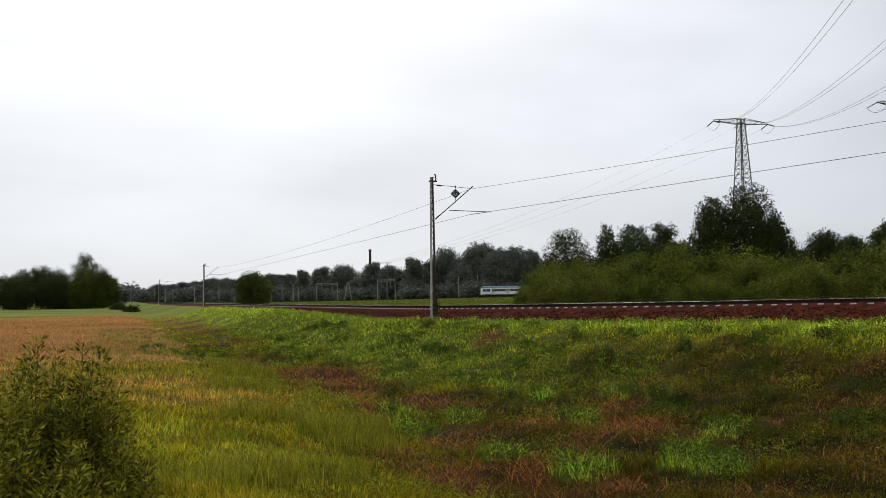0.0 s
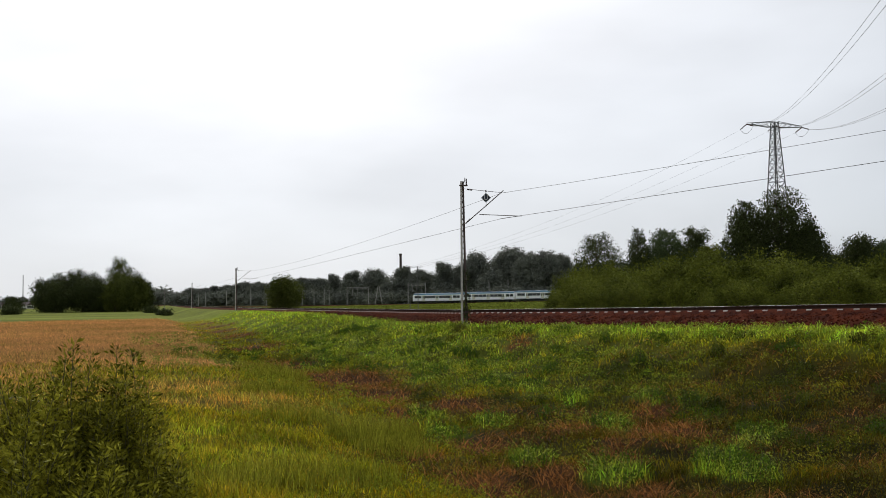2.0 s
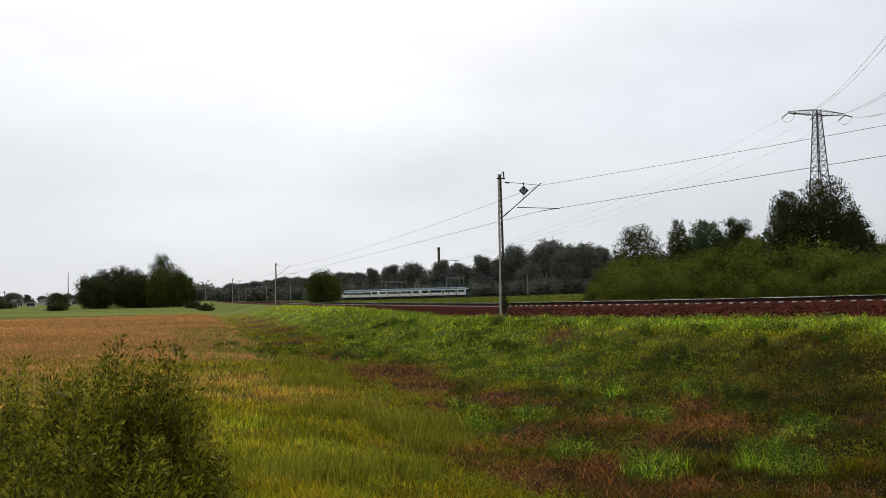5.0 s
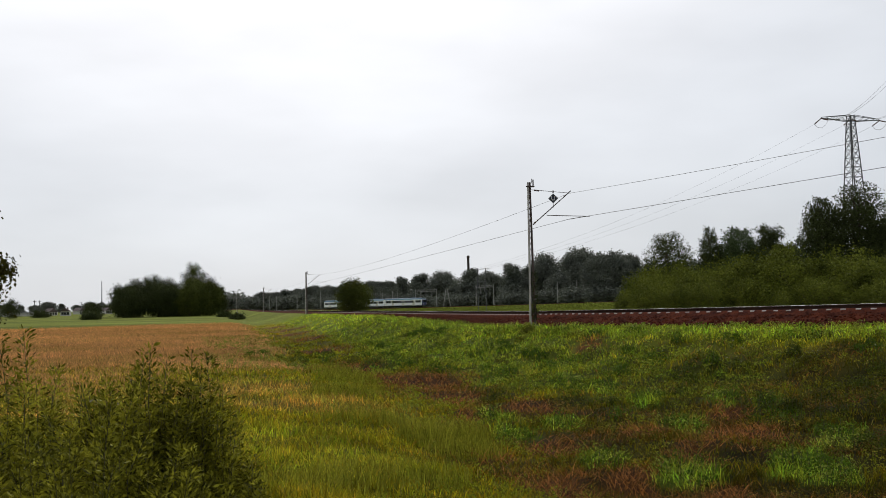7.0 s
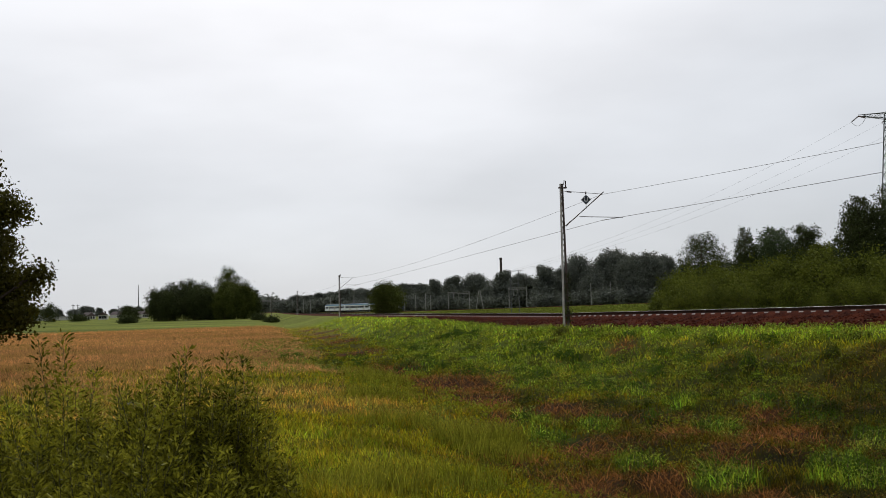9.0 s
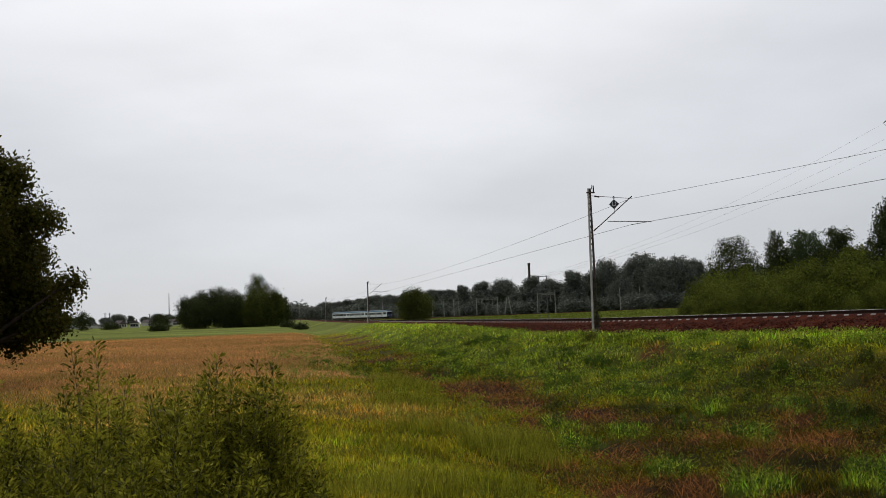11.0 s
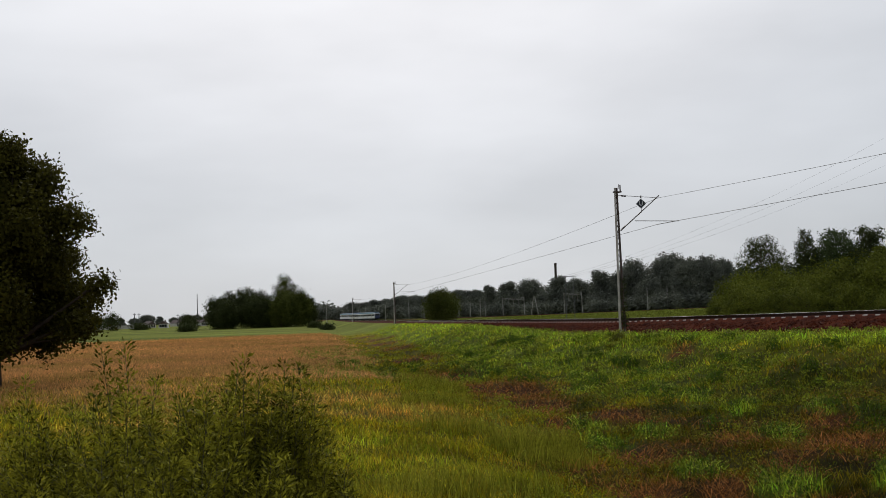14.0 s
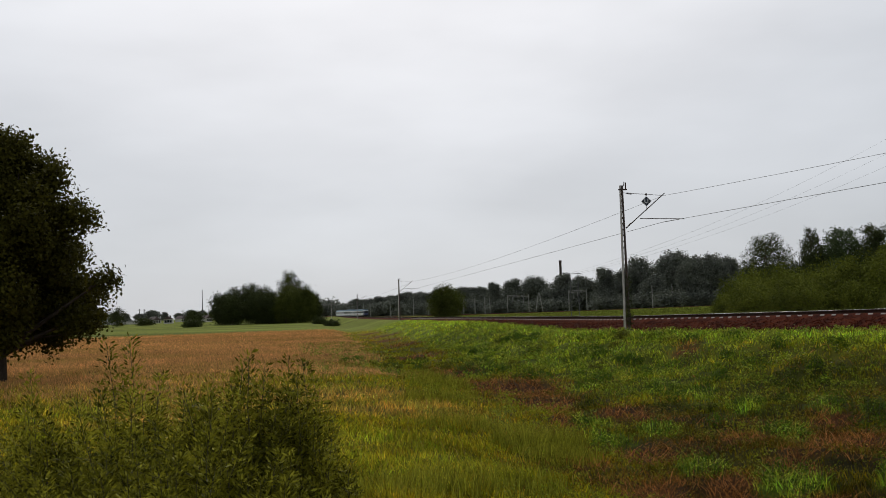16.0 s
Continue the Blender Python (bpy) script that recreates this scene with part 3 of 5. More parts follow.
def lobes_of(kind, tall, wide, seed, bottom=0.25, count=14):
    """Lobes of a crown: 'round', 'tall', 'cone' or 'ragged'."""
    rnd = random.Random(seed)
    out = []
    for i in range(count):
        u = (i + 0.5) / count
        z = tall * (bottom + (0.93 - bottom) * u)
        if kind == "round":
            k = math.sin(math.pi * (0.12 + 0.80 * u)) ** 0.7
        elif kind == "tall":
            k = 0.75 + 0.35 * math.sin(math.pi * u) - 0.45 * u**4
        elif kind == "cone":
            k = 1.15 - 0.95 * u
        else:
            k = (0.6 + 0.5 * rnd.random()) * (1.1 - 0.6 * u)
        r = wide * 0.5 * k * rnd.uniform(0.42, 0.62)
        a = i * 2.4 + rnd.uniform(-0.5, 0.5)
        reach = wide * 0.5 * k - r * 0.8
        out.append((reach * math.cos(a), reach * math.sin(a), min(z, tall - r * 0.85), r, rnd.uniform(0.75, 1.0)))
    return out


def plant(proto, x, y, scale=1.0, turn=0.0, wide=1.0, sink=0.05):
    """A copy of a tree or shrub, standing at x, y."""
    m = pose(x, y, ground_z(x, y) - sink, 0, 0, turn)
    ob = copy_thing(proto, m)
    ob.scale = (scale * wide, scale * wide, scale)
    return ob


def move_to(ob, x, y, turn=0.0, sink=0.05, scale=1.0, wide=1.0):
    ob.matrix_basis = pose(x, y, ground_z(x, y) - sink, 0, 0, turn)
    ob.scale = (scale * wide, scale * wide, scale)
    return ob


build_grass()


# ---- trees, nearest to farthest ----
def build_trees():
    # the big tree at the field's near corner
    x, y = polar(-36.6, 47.0)
    lob = []
    rnd = random.Random(3)
    for i in range(64):
        z = 1.9 + 8.9 * (i + 0.5) / 64
        k = np.interp(z, [1.9, 3.0, 5.0, 7.2, 9.5, 11.2], [0.62, 0.9, 1.0, 0.82, 0.52, 0.14])
        r = rnd.uniform(0.55, 1.45) * (0.55 + 0.45 * k)
        a = i * 2.39996 + rnd.uniform(-0.4, 0.4)
        reach = max(0.0, 5.0 * k - r * 0.75) * rnd.choice((1.08, 0.98, 0.86, 0.5, 0.62))
        lob.append((reach * math.cos(a), reach * math.sin(a), z, r, rnd.uniform(0.7, 0.95)))
    big = make_tree("oak_tree", 11.2, lob, 120000, 0.19, M["leaf_oak"], "big dark green oak standing at the edge of the field", 0.33, 0.14, 0.25, 0.62, 3, clump=6)
    move_to(big, x, y, 40)

    # small round tree beyond the rails
    x, y = polar(-11.3, 150)
    t = make_tree("round_tree", 6.0, lobes_of("round", 6.0, 5.8, 8, 0.08, 20), 14000, 0.22, M["leaf_mid"], "small round dark green tree beside the rails", 0.2, 0.1, 0.4, 0.7, 4, clump=5)
    move_to(t, x, y, 0, sink=0.3)

    # scrub behind the rails
    protos = []
    for i, (hh, ww) in enumerate(((3.4, 4.6), (3.0, 4.2), (3.8, 5.0))):
        rs = random.Random(20 + i)
        lob = []
        for q in range(46):
            u, a = math.sqrt((q + 0.5) / 46), q * 2.39996 + rs.uniform(-0.3, 0.3)
            reach, top = 0.46 * ww * u, hh * rs.uniform(0.72, 1.04) * (1 - 0.38 * u**3)
            lob.append((reach * math.cos(a), reach * math.sin(a), top * 0.78, rs.uniform(0.26, 0.42), rs.uniform(2.0, 2.9)))
            lob.append((reach * math.cos(a) * 1.06, reach * math.sin(a) * 1.06, top * rs.uniform(0.25, 0.5), rs.uniform(0.4, 0.6), 1.1))
        s = make_tree("willow_shrub", hh, lob, 26000, 0.17, M["leaf_hedge"], "dense light green willow scrub beside the rails", 0.06, 0.05, 0.35, 0.42, 30 + i, clump=6, spread=0.9)
        s["category"], s["group"] = "shrub", "scrub behind the rails"
        protos.append(s)
    rnd = random.Random(4)
    used = set()
    for row, (dd, sc) in enumerate(((7.5, 0.80), (11.0, 1.02), (15.0, 1.15))):
        s = 34.0 - row * 1.0
        while s < 112.0 + row * 6.0:
            p, d = line_at(s)
            o = dd + rnd.uniform(-0.8, 0.8)
            x, y = p[0] + d[1] * o, p[1] - d[0] * o
            az = math.degrees(math.atan2(x, y))
            if az > 4.7:
                k = rnd.randrange(3)
                taper = min(0.90, 0.64 + (az - 4.7) * 0.10)
                scl = sc * rnd.uniform(0.78, 1.2) * taper
                if k not in used:
                    move_to(protos[k], x, y, rnd.uniform(0, 360), 0.1, scl)
                    used.add(k)
                else:
                    plant(protos[k], x, y, scl, rnd.uniform(0, 360), 1.0, 0.1)
            s += rnd.uniform(2.2, 3.2)

    # single tall trees behind the scrub: bearing, distance, height, width, shape, leaf
    for i, (az, d, hh, ww, kind, leaf, label) in enumerate((
            (15.9, 122, 12.2, 4.6, "tall", "leaf_dark", "slender dark broadleaf tree behind the scrub"),
            (17.85, 125, 13.4, 7.4, "round", "leaf_dark", "broad dark tree at the foot of a pylon"),
            (18.95, 124, 9.6, 5.4, "round", "leaf_dark", "dark broadleaf tree at the foot of a pylon"),
            (21.9, 130, 7.9, 5.6, "round", "leaf_dark", "dark round tree behind the scrub"),
            (23.3, 132, 7.4, 4.0, "round", "leaf_pale", "pale green tree behind the scrub"),
            (25.3, 120, 8.2, 5.0, "round", "leaf_dark", "dark broadleaf tree behind the scrub"),
            (13.1, 150, 11.0, 7.0, "ragged", "leaf_dark", "dark round tree behind the scrub"),
            (11.4, 152, 11.0, 6.4, "round", "leaf_pale", "pale green birch behind the scrub"),
            (9.8, 150, 11.4, 6.0, "cone", "leaf_dark", "dark pointed conifer behind the scrub"),
            (7.4, 200, 13.6, 9.0, "round", "leaf_dark", "dark round tree beyond the meadow"),
            (13.9, 140, 8.0, 5.0, "round", "leaf_hedge", "light green young tree behind the scrub"),
            (20.6, 140, 6.0, 5.0, "round", "leaf_hedge", "light green young tree behind the scrub"),
            (15.2, 150, 6.0, 5.0, "round", "leaf_dark", "low dark tree behind the scrub"))):
        hh, ww = hh * 1.16, ww * 1.18
        t = make_tree("broadleaf_tree" if kind != "cone" else "conifer_tree", hh, lobes_of(kind, hh, ww, 50 + i, 0.16, 34), 24000, 0.24, M[leaf], label, 0.2, 0.2, 0.35, 0.65, 60 + i, clump=8, spread=0.85)
        move_to(t, *polar(az, d), turn=i * 50)

    # the wood by the field
    rnd = random.Random(9)
    for i, (az, d, hh, ww, kind, leaf) in enumerate((
            (-24.6, 236, 7.6, 6.0, "round", "leaf_dark"), (-23.8, 240, 9.0, 6.5, "round", "leaf_dark"), (-22.95, 238, 9.8, 7.0, "round", "leaf_dark"), (-22.2, 242, 9.2, 6.5, "round", "leaf_dark"),
            (-21.6, 232, 7.8, 4.6, "cone", "leaf_dark"), (-20.6, 236, 12.8, 6.6, "round", "leaf_mid"), (-20.9, 226, 8.2, 5.2, "tall", "leaf_mid"), (-19.75, 230, 9.0, 5.0, "tall", "leaf_mid"),
            (-20.3, 228, 8.0, 5.0, "tall", "leaf_mid"), (-19.3, 234, 7.0, 4.2, "round", "leaf_dark"), (-24.0, 230, 6.5, 5.0, "round", "leaf_dark"), (-22.6, 231, 7.0, 5.5, "round", "leaf_dark"), (-21.9, 229, 6.8, 5.0, "round", "leaf_dark"))):
        d, hh, ww = d * 1.5, hh * 1.55, ww * 1.5
        t = make_tree("broadleaf_tree", hh, lobes_of(kind, hh, ww, 80 + i, 0.06, 18), 9000, 0.5, M[leaf], "dark green tree in a small wood by the field", 0.2, 0.1, 0.35, 0.7, 90 + i, clump=3)
        t["group"] = "wood by the field"
        move_to(t, *polar(az, d), turn=i * 77)

    # row of tall trees beyond the far line
    shapes = []
    for i, (kind, hh, ww) in enumerate((("round", 20, 15), ("tall", 20, 10), ("ragged", 20, 13), ("round", 20, 18))):
        t = make_tree("tall_tree", hh, lobes_of(kind, hh, ww, 120 + i, 0.12, 44), 20000, 0.62, M["leaf_haze"], "tall dark tree in the row beyond the far railway", 0.4, 0.2, 0.3, 0.75, 130 + i, clump=4, spread=0.8)
        t["group"] = "trees beyond the far railway"
        shapes.append(t)
    rnd = random.Random(11)
    tops = [(-20.3, 0.95), (-18.2, 0.75), (-17.2, 0.72), (-16.4, 0.95), (-15.5, 1.0), (-12.7, 1.2), (-11, 1.3), (-9.3, 1.45), (-8.5, 1.55), (-7.3, 1.8), (-6.0, 1.9), (-5.3, 1.3), (-4.4, 2.05), (-3.3, 1.9), (-2.6, 1.6), (-1.8, 2.25), (-0.9, 2.0), (0.14, 2.75), (0.9, 1.7), (2.1, 3.1), (2.9, 2.2), (3.6, 2.75), (4.6, 2.8), (5.6, 2.5), (6.4, 2.9), (8.6, 2.6), (12, 2.4), (16, 2.3), (22, 2.3), (28, 2.3)]
    used = set()
    row = []
    az = -20.3
    while az < -9.5:
        row.append((az, float(np.interp(az, [a for a, _ in tops], [e for _, e in tops])) + rnd.uniform(-0.12, 0.1), rnd.uniform(0.8, 1.2)))
        az += rnd.uniform(0.42, 0.7)
    # bearing, height in degrees over the eye, breadth in degrees
    row += [(-9.2, 1.42, 1.0), (-8.4, 1.62, 1.1), (-7.35, 1.78, 1.4), (-6.0, 1.88, 1.5), (-5.2, 1.1, 0.9), (-4.3, 2.0, 1.5), (-3.2, 1.85, 1.3), (-2.5, 1.5, 0.9), (-1.75, 2.25, 1.6), (-0.85, 2.1, 1.2), (0.14, 2.8, 1.5), (1.0, 1.7, 1.0), (2.2, 3.1, 1.9), (3.35, 2.75, 1.5), (4.4, 2.85, 1.5), (5.4, 2.6, 1.2), (6.2, 2.0, 1.3)]
    row += [(7.5 + 1.6 * k, rnd.uniform(1.9, 2.4), 1.8) for k in range(13)]
    for az, el, wd in row:
        base = np.interp(az, [-21, -15, -10, -5, 0, 6, 27], [720, 640, 520, 450, 420, 400, 330])
        d = base * rnd.uniform(1.0, 1.08)
        x, y = polar(az, d)
        k = rnd.choice((0, 2, 3) if wd > 1.35 else (0, 1, 2))
        hh = d * math.tan(radians(el)) + EYE - ground_z(x, y)
        sc = max(hh, 4) / 19.6
        wide = d * math.tan(radians(wd)) / (sc * (15, 10, 13, 18)[k]) * 1.38
        turn = rnd.uniform(0, 360)
        if k not in used:
            move_to(shapes[k], x, y, turn, 0.1, sc, wide)
            used.add(k)
        else:
            plant(shapes[k], x, y, sc, turn, wide, 0.1)
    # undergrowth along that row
    low = make_tree("bush", 4.0, lobes_of("round", 4.0, 7.0, 200, 0.05, 14), 2600, 0.5, M["leaf_haze"], "dark undergrowth below the far trees", 0.1, 0.05, 0.4, 0.7, 201, clump=2)
    low["category"], low["group"] = "bush", "undergrowth beyond the far railway"
    az, first = -20.5, True
    while az < 26:
        d = np.interp(az, [-21, -15, -10, -5, 0, 6, 27], [700, 625, 505, 435, 408, 390, 320]) * rnd.uniform(0.99, 1.04)
        x, y = polar(az, d)
        sc = rnd.uniform(0.9, 1.7) * d / 420
        if first:
            move_to(low, x, y, 0, 0.1, sc, 1.4)
            first = False
        else:
            plant(low, x, y, sc, rnd.uniform(0, 360), 1.4, 0.1)
        az += rnd.uniform(0.7, 1.15)
    # shrubs far over the field
    for i, (az, d, hh, ww) in enumerate(((-26.15, 230, 3.6, 4.2), (-26.3, 205, 1.3, 3.6), (-30.4, 300, 5.6, 5.2), (-31.3, 280, 5.0, 6.0), (-32.2, 240, 5.4, 7.0), (-28.9, 300, 2.0, 6.0), (-18.9, 190, 0.9, 2.4), (-18.2, 160, 0.5, 1.6), (-25.2, 420, 4.0, 8.0))):
        d, hh, ww = d * 1.5, hh * 1.5, ww * 1.5
        t = make_tree("field_shrub", hh, lobes_of("round", hh, ww, 220 + i, 0.05, 12), 3600, 0.42, M["leaf_dark"], "dark green shrub at the edge of the field", 0.1, 0.05, 0.4, 0.7, 230 + i, clump=2)
        t["category"] = "shrub"
        move_to(t, *polar(az, d))
    # low wood on the skyline
    az = -40.0
    while az < -20.0:
        d = 900 * rnd.uniform(0.95, 1.1)
        x, y = polar(az, d)
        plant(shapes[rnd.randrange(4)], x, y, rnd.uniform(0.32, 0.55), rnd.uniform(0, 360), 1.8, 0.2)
        az += rnd.uniform(0.5, 0.8)


build_trees()


# ---- the near railway ----
def sweep(name, profile, mat, s0, s1, step, closed=True):
    """A profile (offset to the field's side, height above the rails' top) drawn along the near line."""
    s = np.arange(s0, s1, step)
    p, d = line_at(s)
    nrm = np.stack([-d[:, 1], d[:, 0]], -1)
    nrm /= np.linalg.norm(nrm, axis=1)[:, None]
    prof = np.array(profile, float)
    V = np.zeros((len(s), len(prof), 3))
    V[:, :, :2] = p[:, None, :2] + nrm[:, None] * prof[None, :, :1]
    V[:, :, 2] = p[:, None, 2] + prof[None, :, 1]
    n, m = len(s), len(prof)
    i, j = np.meshgrid(np.arange(n - 1), np.arange(m if closed else m - 1), indexing="ij")
    j2 = (j + 1) % m
    F = np.stack([i * m + j, (i + 1) * m + j, (i + 1) * m + j2, i * m + j2], -1).reshape(-1, 4)
    return mesh_of(name, V.reshape(-1, 3), F, mat, smooth=False)


def build_railway():
    t = thing("railway_track", "single railway track on rusty red ballast", "railway track")
    part("ballast", sweep("ballast", [(3.3, -1.05), (2.1, -0.43), (1.36, -0.255), (1.20, -0.15), (0, -0.145), (-1.3, -0.16), (-3.0, -1.0)], M["ballast"], 2, 640, 0.6, False), None, t, "rust-red crushed stone ballast")
    for side in (1, -1):
        c = side * 0.7525
        part("rail", sweep("rail", [(c - 0.07, -0.17), (c + 0.07, -0.17), (c + 0.07, -0.15), (c + 0.012, -0.13), (c + 0.012, -0.045), (c + 0.036, -0.03), (c + 0.036, -0.004), (c - 0.036, -0.004), (c - 0.036, -0.03), (c - 0.012, -0.045), (c - 0.012, -0.13), (c - 0.07, -0.15)], M["rail"], 2, 640, 1.0), None, t)
        part("rail_head", sweep("rail_head", [(c - 0.03, -0.003), (c + 0.03, -0.003), (c + 0.026, 0.0), (c - 0.026, 0.0)], M["rail_top"], 2, 640, 1.0), None, t, "polished running surface of the rail")
    # stones on the ballast's shoulder
    n = 16000
    s = 36 + 110 * np.random.rand(n) ** 1.3
    o = np.random.uniform(1.28, 3.3, n)
    p, d = line_at(s)
    nrm = np.stack([-d[:, 1], d[:, 0]], -1)
    z = p[:, 2] + np.interp(o, [0, 1.3, 2.1, 3.3], [-0.2, -0.265, -0.43, -1.05])
    c = np.c_[p[:, :2] + nrm[:, :2] * o[:, None], z]
    r = np.random.uniform(0.025, 0.07, n)[:, None]
    base = np.array([(1, 0, 0), (-1, 0, 0), (0, 1, 0), (0, -1, 0), (0, 0, 1), (0, 0, -1)], float)
    V = (c[:, None] + base[None] * r[:, None] * np.random.uniform(0.6, 1.3, (n, 6, 1))).reshape(-1, 3)
    f = np.array([(0, 2, 4), (2, 1, 4), (1, 3, 4), (3, 0, 4), (2, 0, 5), (1, 2, 5), (3, 1, 5), (0, 3, 5)])
    F = (np.arange(n)[:, None, None] * 6 + f[None]).reshape(-1, 3)
    tagged(part("loose_ballast", mesh_of("loose_ballast", V, F, M["ballast"]), None, t), kind="stuff")
    bm = bmesh.new()
    box(bm, 0, 0, -0.255, 2.56, 0.22, 0.2, 0.02)
    me = bpy.data.meshes.new("sleeper")
    bm.to_mesh(me), bm.free()
    me.materials.append(M["sleeper"])
    for i in range(280):
        s = 36 + i * 0.62
        p, d = line_at(s)
        ob = new("sleeper", me)
        ob.parent = t
        ob.matrix_basis = Matrix.Translation(p) @ Euler((0, 0, math.atan2(d[1], d[0]) - math.pi / 2 + random.uniform(-0.01, 0.01))).to_matrix().to_4x4()
    return t


build_railway()


# ---- masts and wires of the near line ----
def lattice_mast(tall):
    """A mast of two leaning channels laced together, at the origin, arm towards +x."""
    t = thing("catenary_mast", "grey steel railway catenary mast with a cantilever arm", "mast")
    w0, w1 = 0.135, 0.055
    # the second leg takes the darker steel, which paints in its shade
    for s, mt, lab in ((-1, "mast", "weathered grey leg"), (1, "mast_dark", "brown leg, shade painted into its tone")):
        bm = bmesh.new()
        bar(bm, (s * w0, 0, -0.3), (s * w1, 0, tall), 0.078, 0.058, 4)
        part("leg", bm, M[mt], t, lab)
    n = 24
    for i in range(n):
        z0, z1 = tall * i / n, tall * (i + 1) / n
        a, b = w0 + (w1 - w0) * i / n, w0 + (w1 - w0) * (i + 1) / n
        s = 1 if i % 2 else -1
        bm = bmesh.new()
        bar(bm, (-s * a, 0, z0), (s * b, 0, z1), 0.022, None, 4)
        part("lacing", bm, M["mast_dark"], t)
    bm = bmesh.new()
    box(bm, 0, 0, -0.32, 0.6, 0.5, 0.4, 0.03)
    part("footing", bm, M["concrete"], t, "concrete footing")
    bm = bmesh.new()
    box(bm, 0.08, 0, tall - 0.22, 0.46, 0.16, 0.07, 0.01)
    bar(bm, (0.26, 0, tall - 0.22), (0.26, 0, tall + 0.16), 0.035, None, 6)
    bar(bm, (0.14, 0, tall - 0.05), (0.18, 0, tall + 0.2), 0.02, None, 5)
    part("head", bm, M["mast_dark"], t)
    # cantilever
    zt, tip, zf = tall - 0.52, (2.45, 0, tall - 0.52), tall - 2.30
    arm = part("cantilever_arm", bar(bmesh.new(), (0.18, 0, zf), (tip[0] + 0.15, 0, tip[2] + 0.12), 0.028, None, 8), M["mast_dark"], t, "dark slanting tube")
    part("tie_rod", bar(bmesh.new(), (0.1, 0, zt + 0.12), tip, 0.014, None, 6), M["mast_dark"], t)
    for a, b in (((0.2, 0, zf + 0.02), (0.5, 0, zf + 0.28)), ((0.32, 0, zt + 0.10), (0.62, 0, zt + 0.07))):
        bm = bmesh.new()
        for k in range(6):
            p = Vector(a).lerp(Vector(b), k / 6)
            q = Vector(a).lerp(Vector(b), (k + 0.5) / 6)
            bar(bm, p, q, 0.05, 0.035, 8)
        part("insulator", bm, M["insulator"], t)
    part("registration_arm", bar(bmesh.new(), (1.05, 0, tall - 1.78), (3.75, 0, tall - 1.80), 0.02, None, 6), M["mast_dark"], t)
    part("steady_arm", bar(bmesh.new(), (3.6, 0, tall - 1.80), (2.45, 0.1, tall - 1.98), 0.013, None, 6), M["mast"], t)
    return t


def build_catenary():
    mast = lattice_mast(7.62)
    places = []
    for az, d in ((-0.62, 51.5), (-14.15, 172.0), (-16.66, 296.0), (-18.2, 425.0)):
        x, y = polar(az, d)
        o, h, w = off_line([x], [y])
        p, dr = line_at(w[0])
        turn = math.degrees(math.atan2(p[1] - y, p[0] - x))
        places.append((x, y, h[0] - 0.62, turn))
    for x, y, z, turn in places:
        m = pose(x, y, z, 0, 0, turn)
        if x == places[0][0]:
            mast.matrix_basis = m
            ob = mast
        else:
            ob = copy_thing(mast, m)
        ob["group"] = "masts of the near railway"
    # two further ones out of view, that carry the wire on
    p, d = line_at(28.0)
    ang = math.degrees(math.atan2(-d[0], d[1]))
    nx, ny = -d[1], d[0]
    x, y = p[0] + nx * 3.0, p[1] + ny * 3.0
    ob = copy_thing(mast, pose(x, y, p[2] - 0.62, 0, 0, math.degrees(math.atan2(-ny, -nx))))
    ob.scale = (1, 1, 1.13)
    ends = [(x, y, p[2] - 0.62, math.degrees(math.atan2(-ny, -nx)))] + places
    w = thing("overhead_line", "thin dark catenary and contact wire above the track", "overhead wire")
    for (x0, y0, z0, t0), (x1, y1, z1, t1) in zip(ends, ends[1:]):
        def tip(x, y, z, t, r, h):
            return (x + r * math.cos(radians(t)), y + r * math.sin(radians(t)), z + h)
        up = 0.9 if (x0, y0) == ends[0][:2] else 0.0
        a, b = tip(x0, y0, z0, t0, 2.5, 7.08 + up), tip(x1, y1, z1, t1, 2.5, 7.08)
        c, e = tip(x0, y0, z0, t0, 2.5, 5.66 + up), tip(x1, y1, z1, t1, 2.5, 5.66)
        span = math.dist(a, b)
        top, low = sag(a, b, min(0.65, span * 0.006), 30), sag(c, e, 0.05, 30)
        part("carrier_wire", tubes("carrier_wire", [(top, np.full(30, 0.009))], M["wire"], 4), None, w)
        part("contact_wire", tubes("contact_wire", [(low, np.full(30, 0.011))], M["wire"], 4), None, w)
    # diamond board on the first arm
    x, y, z, t = places[0]
    s = thing("catenary_sign", "dark diamond-shaped railway sign with a white letter", "sign")
    bm = bmesh.new()
    box(bm, 0, 0, 0, 0.40, 0.02, 0.40, 0.004)
    board = part("board", bm, M["sign_white"], s, "white-edged board")
    board.rotation_euler = (0, radians(45), 0)
    bm = bmesh.new()
    box(bm, 0, -0.014, 0, 0.345, 0.012, 0.345)
    face = part("face", bm, M["sign_dark"], s, "dark face")
    face.rotation_euler = (0, radians(45), 0)
    cu = bpy.data.curves.new("letter", "FONT")
    cu.body, cu.size, cu.extrude, cu.align_x, cu.align_y = "U", 0.34, 0.004, "CENTER", "CENTER"
    cu.offset = 0.006
    tmp = new("letter", cu)
    dg = bpy.context.evaluated_depsgraph_get()
    me = bpy.data.meshes.new_from_object(tmp.evaluated_get(dg))
    bpy.data.objects.remove(tmp)
    me.materials.clear()
    me.materials.append(M["sign_white"])
    let = part("letter", me, None, s, "white letter U")
    let.matrix_basis = pose(0, -0.024, 0, 90, 0, 0)
    bm = bmesh.new()
    box(bm, 0, 0.0, 0.37, 0.07, 0.05, 0.14, 0.01)
    part("clamp", bm, M["mast_dark"], s)
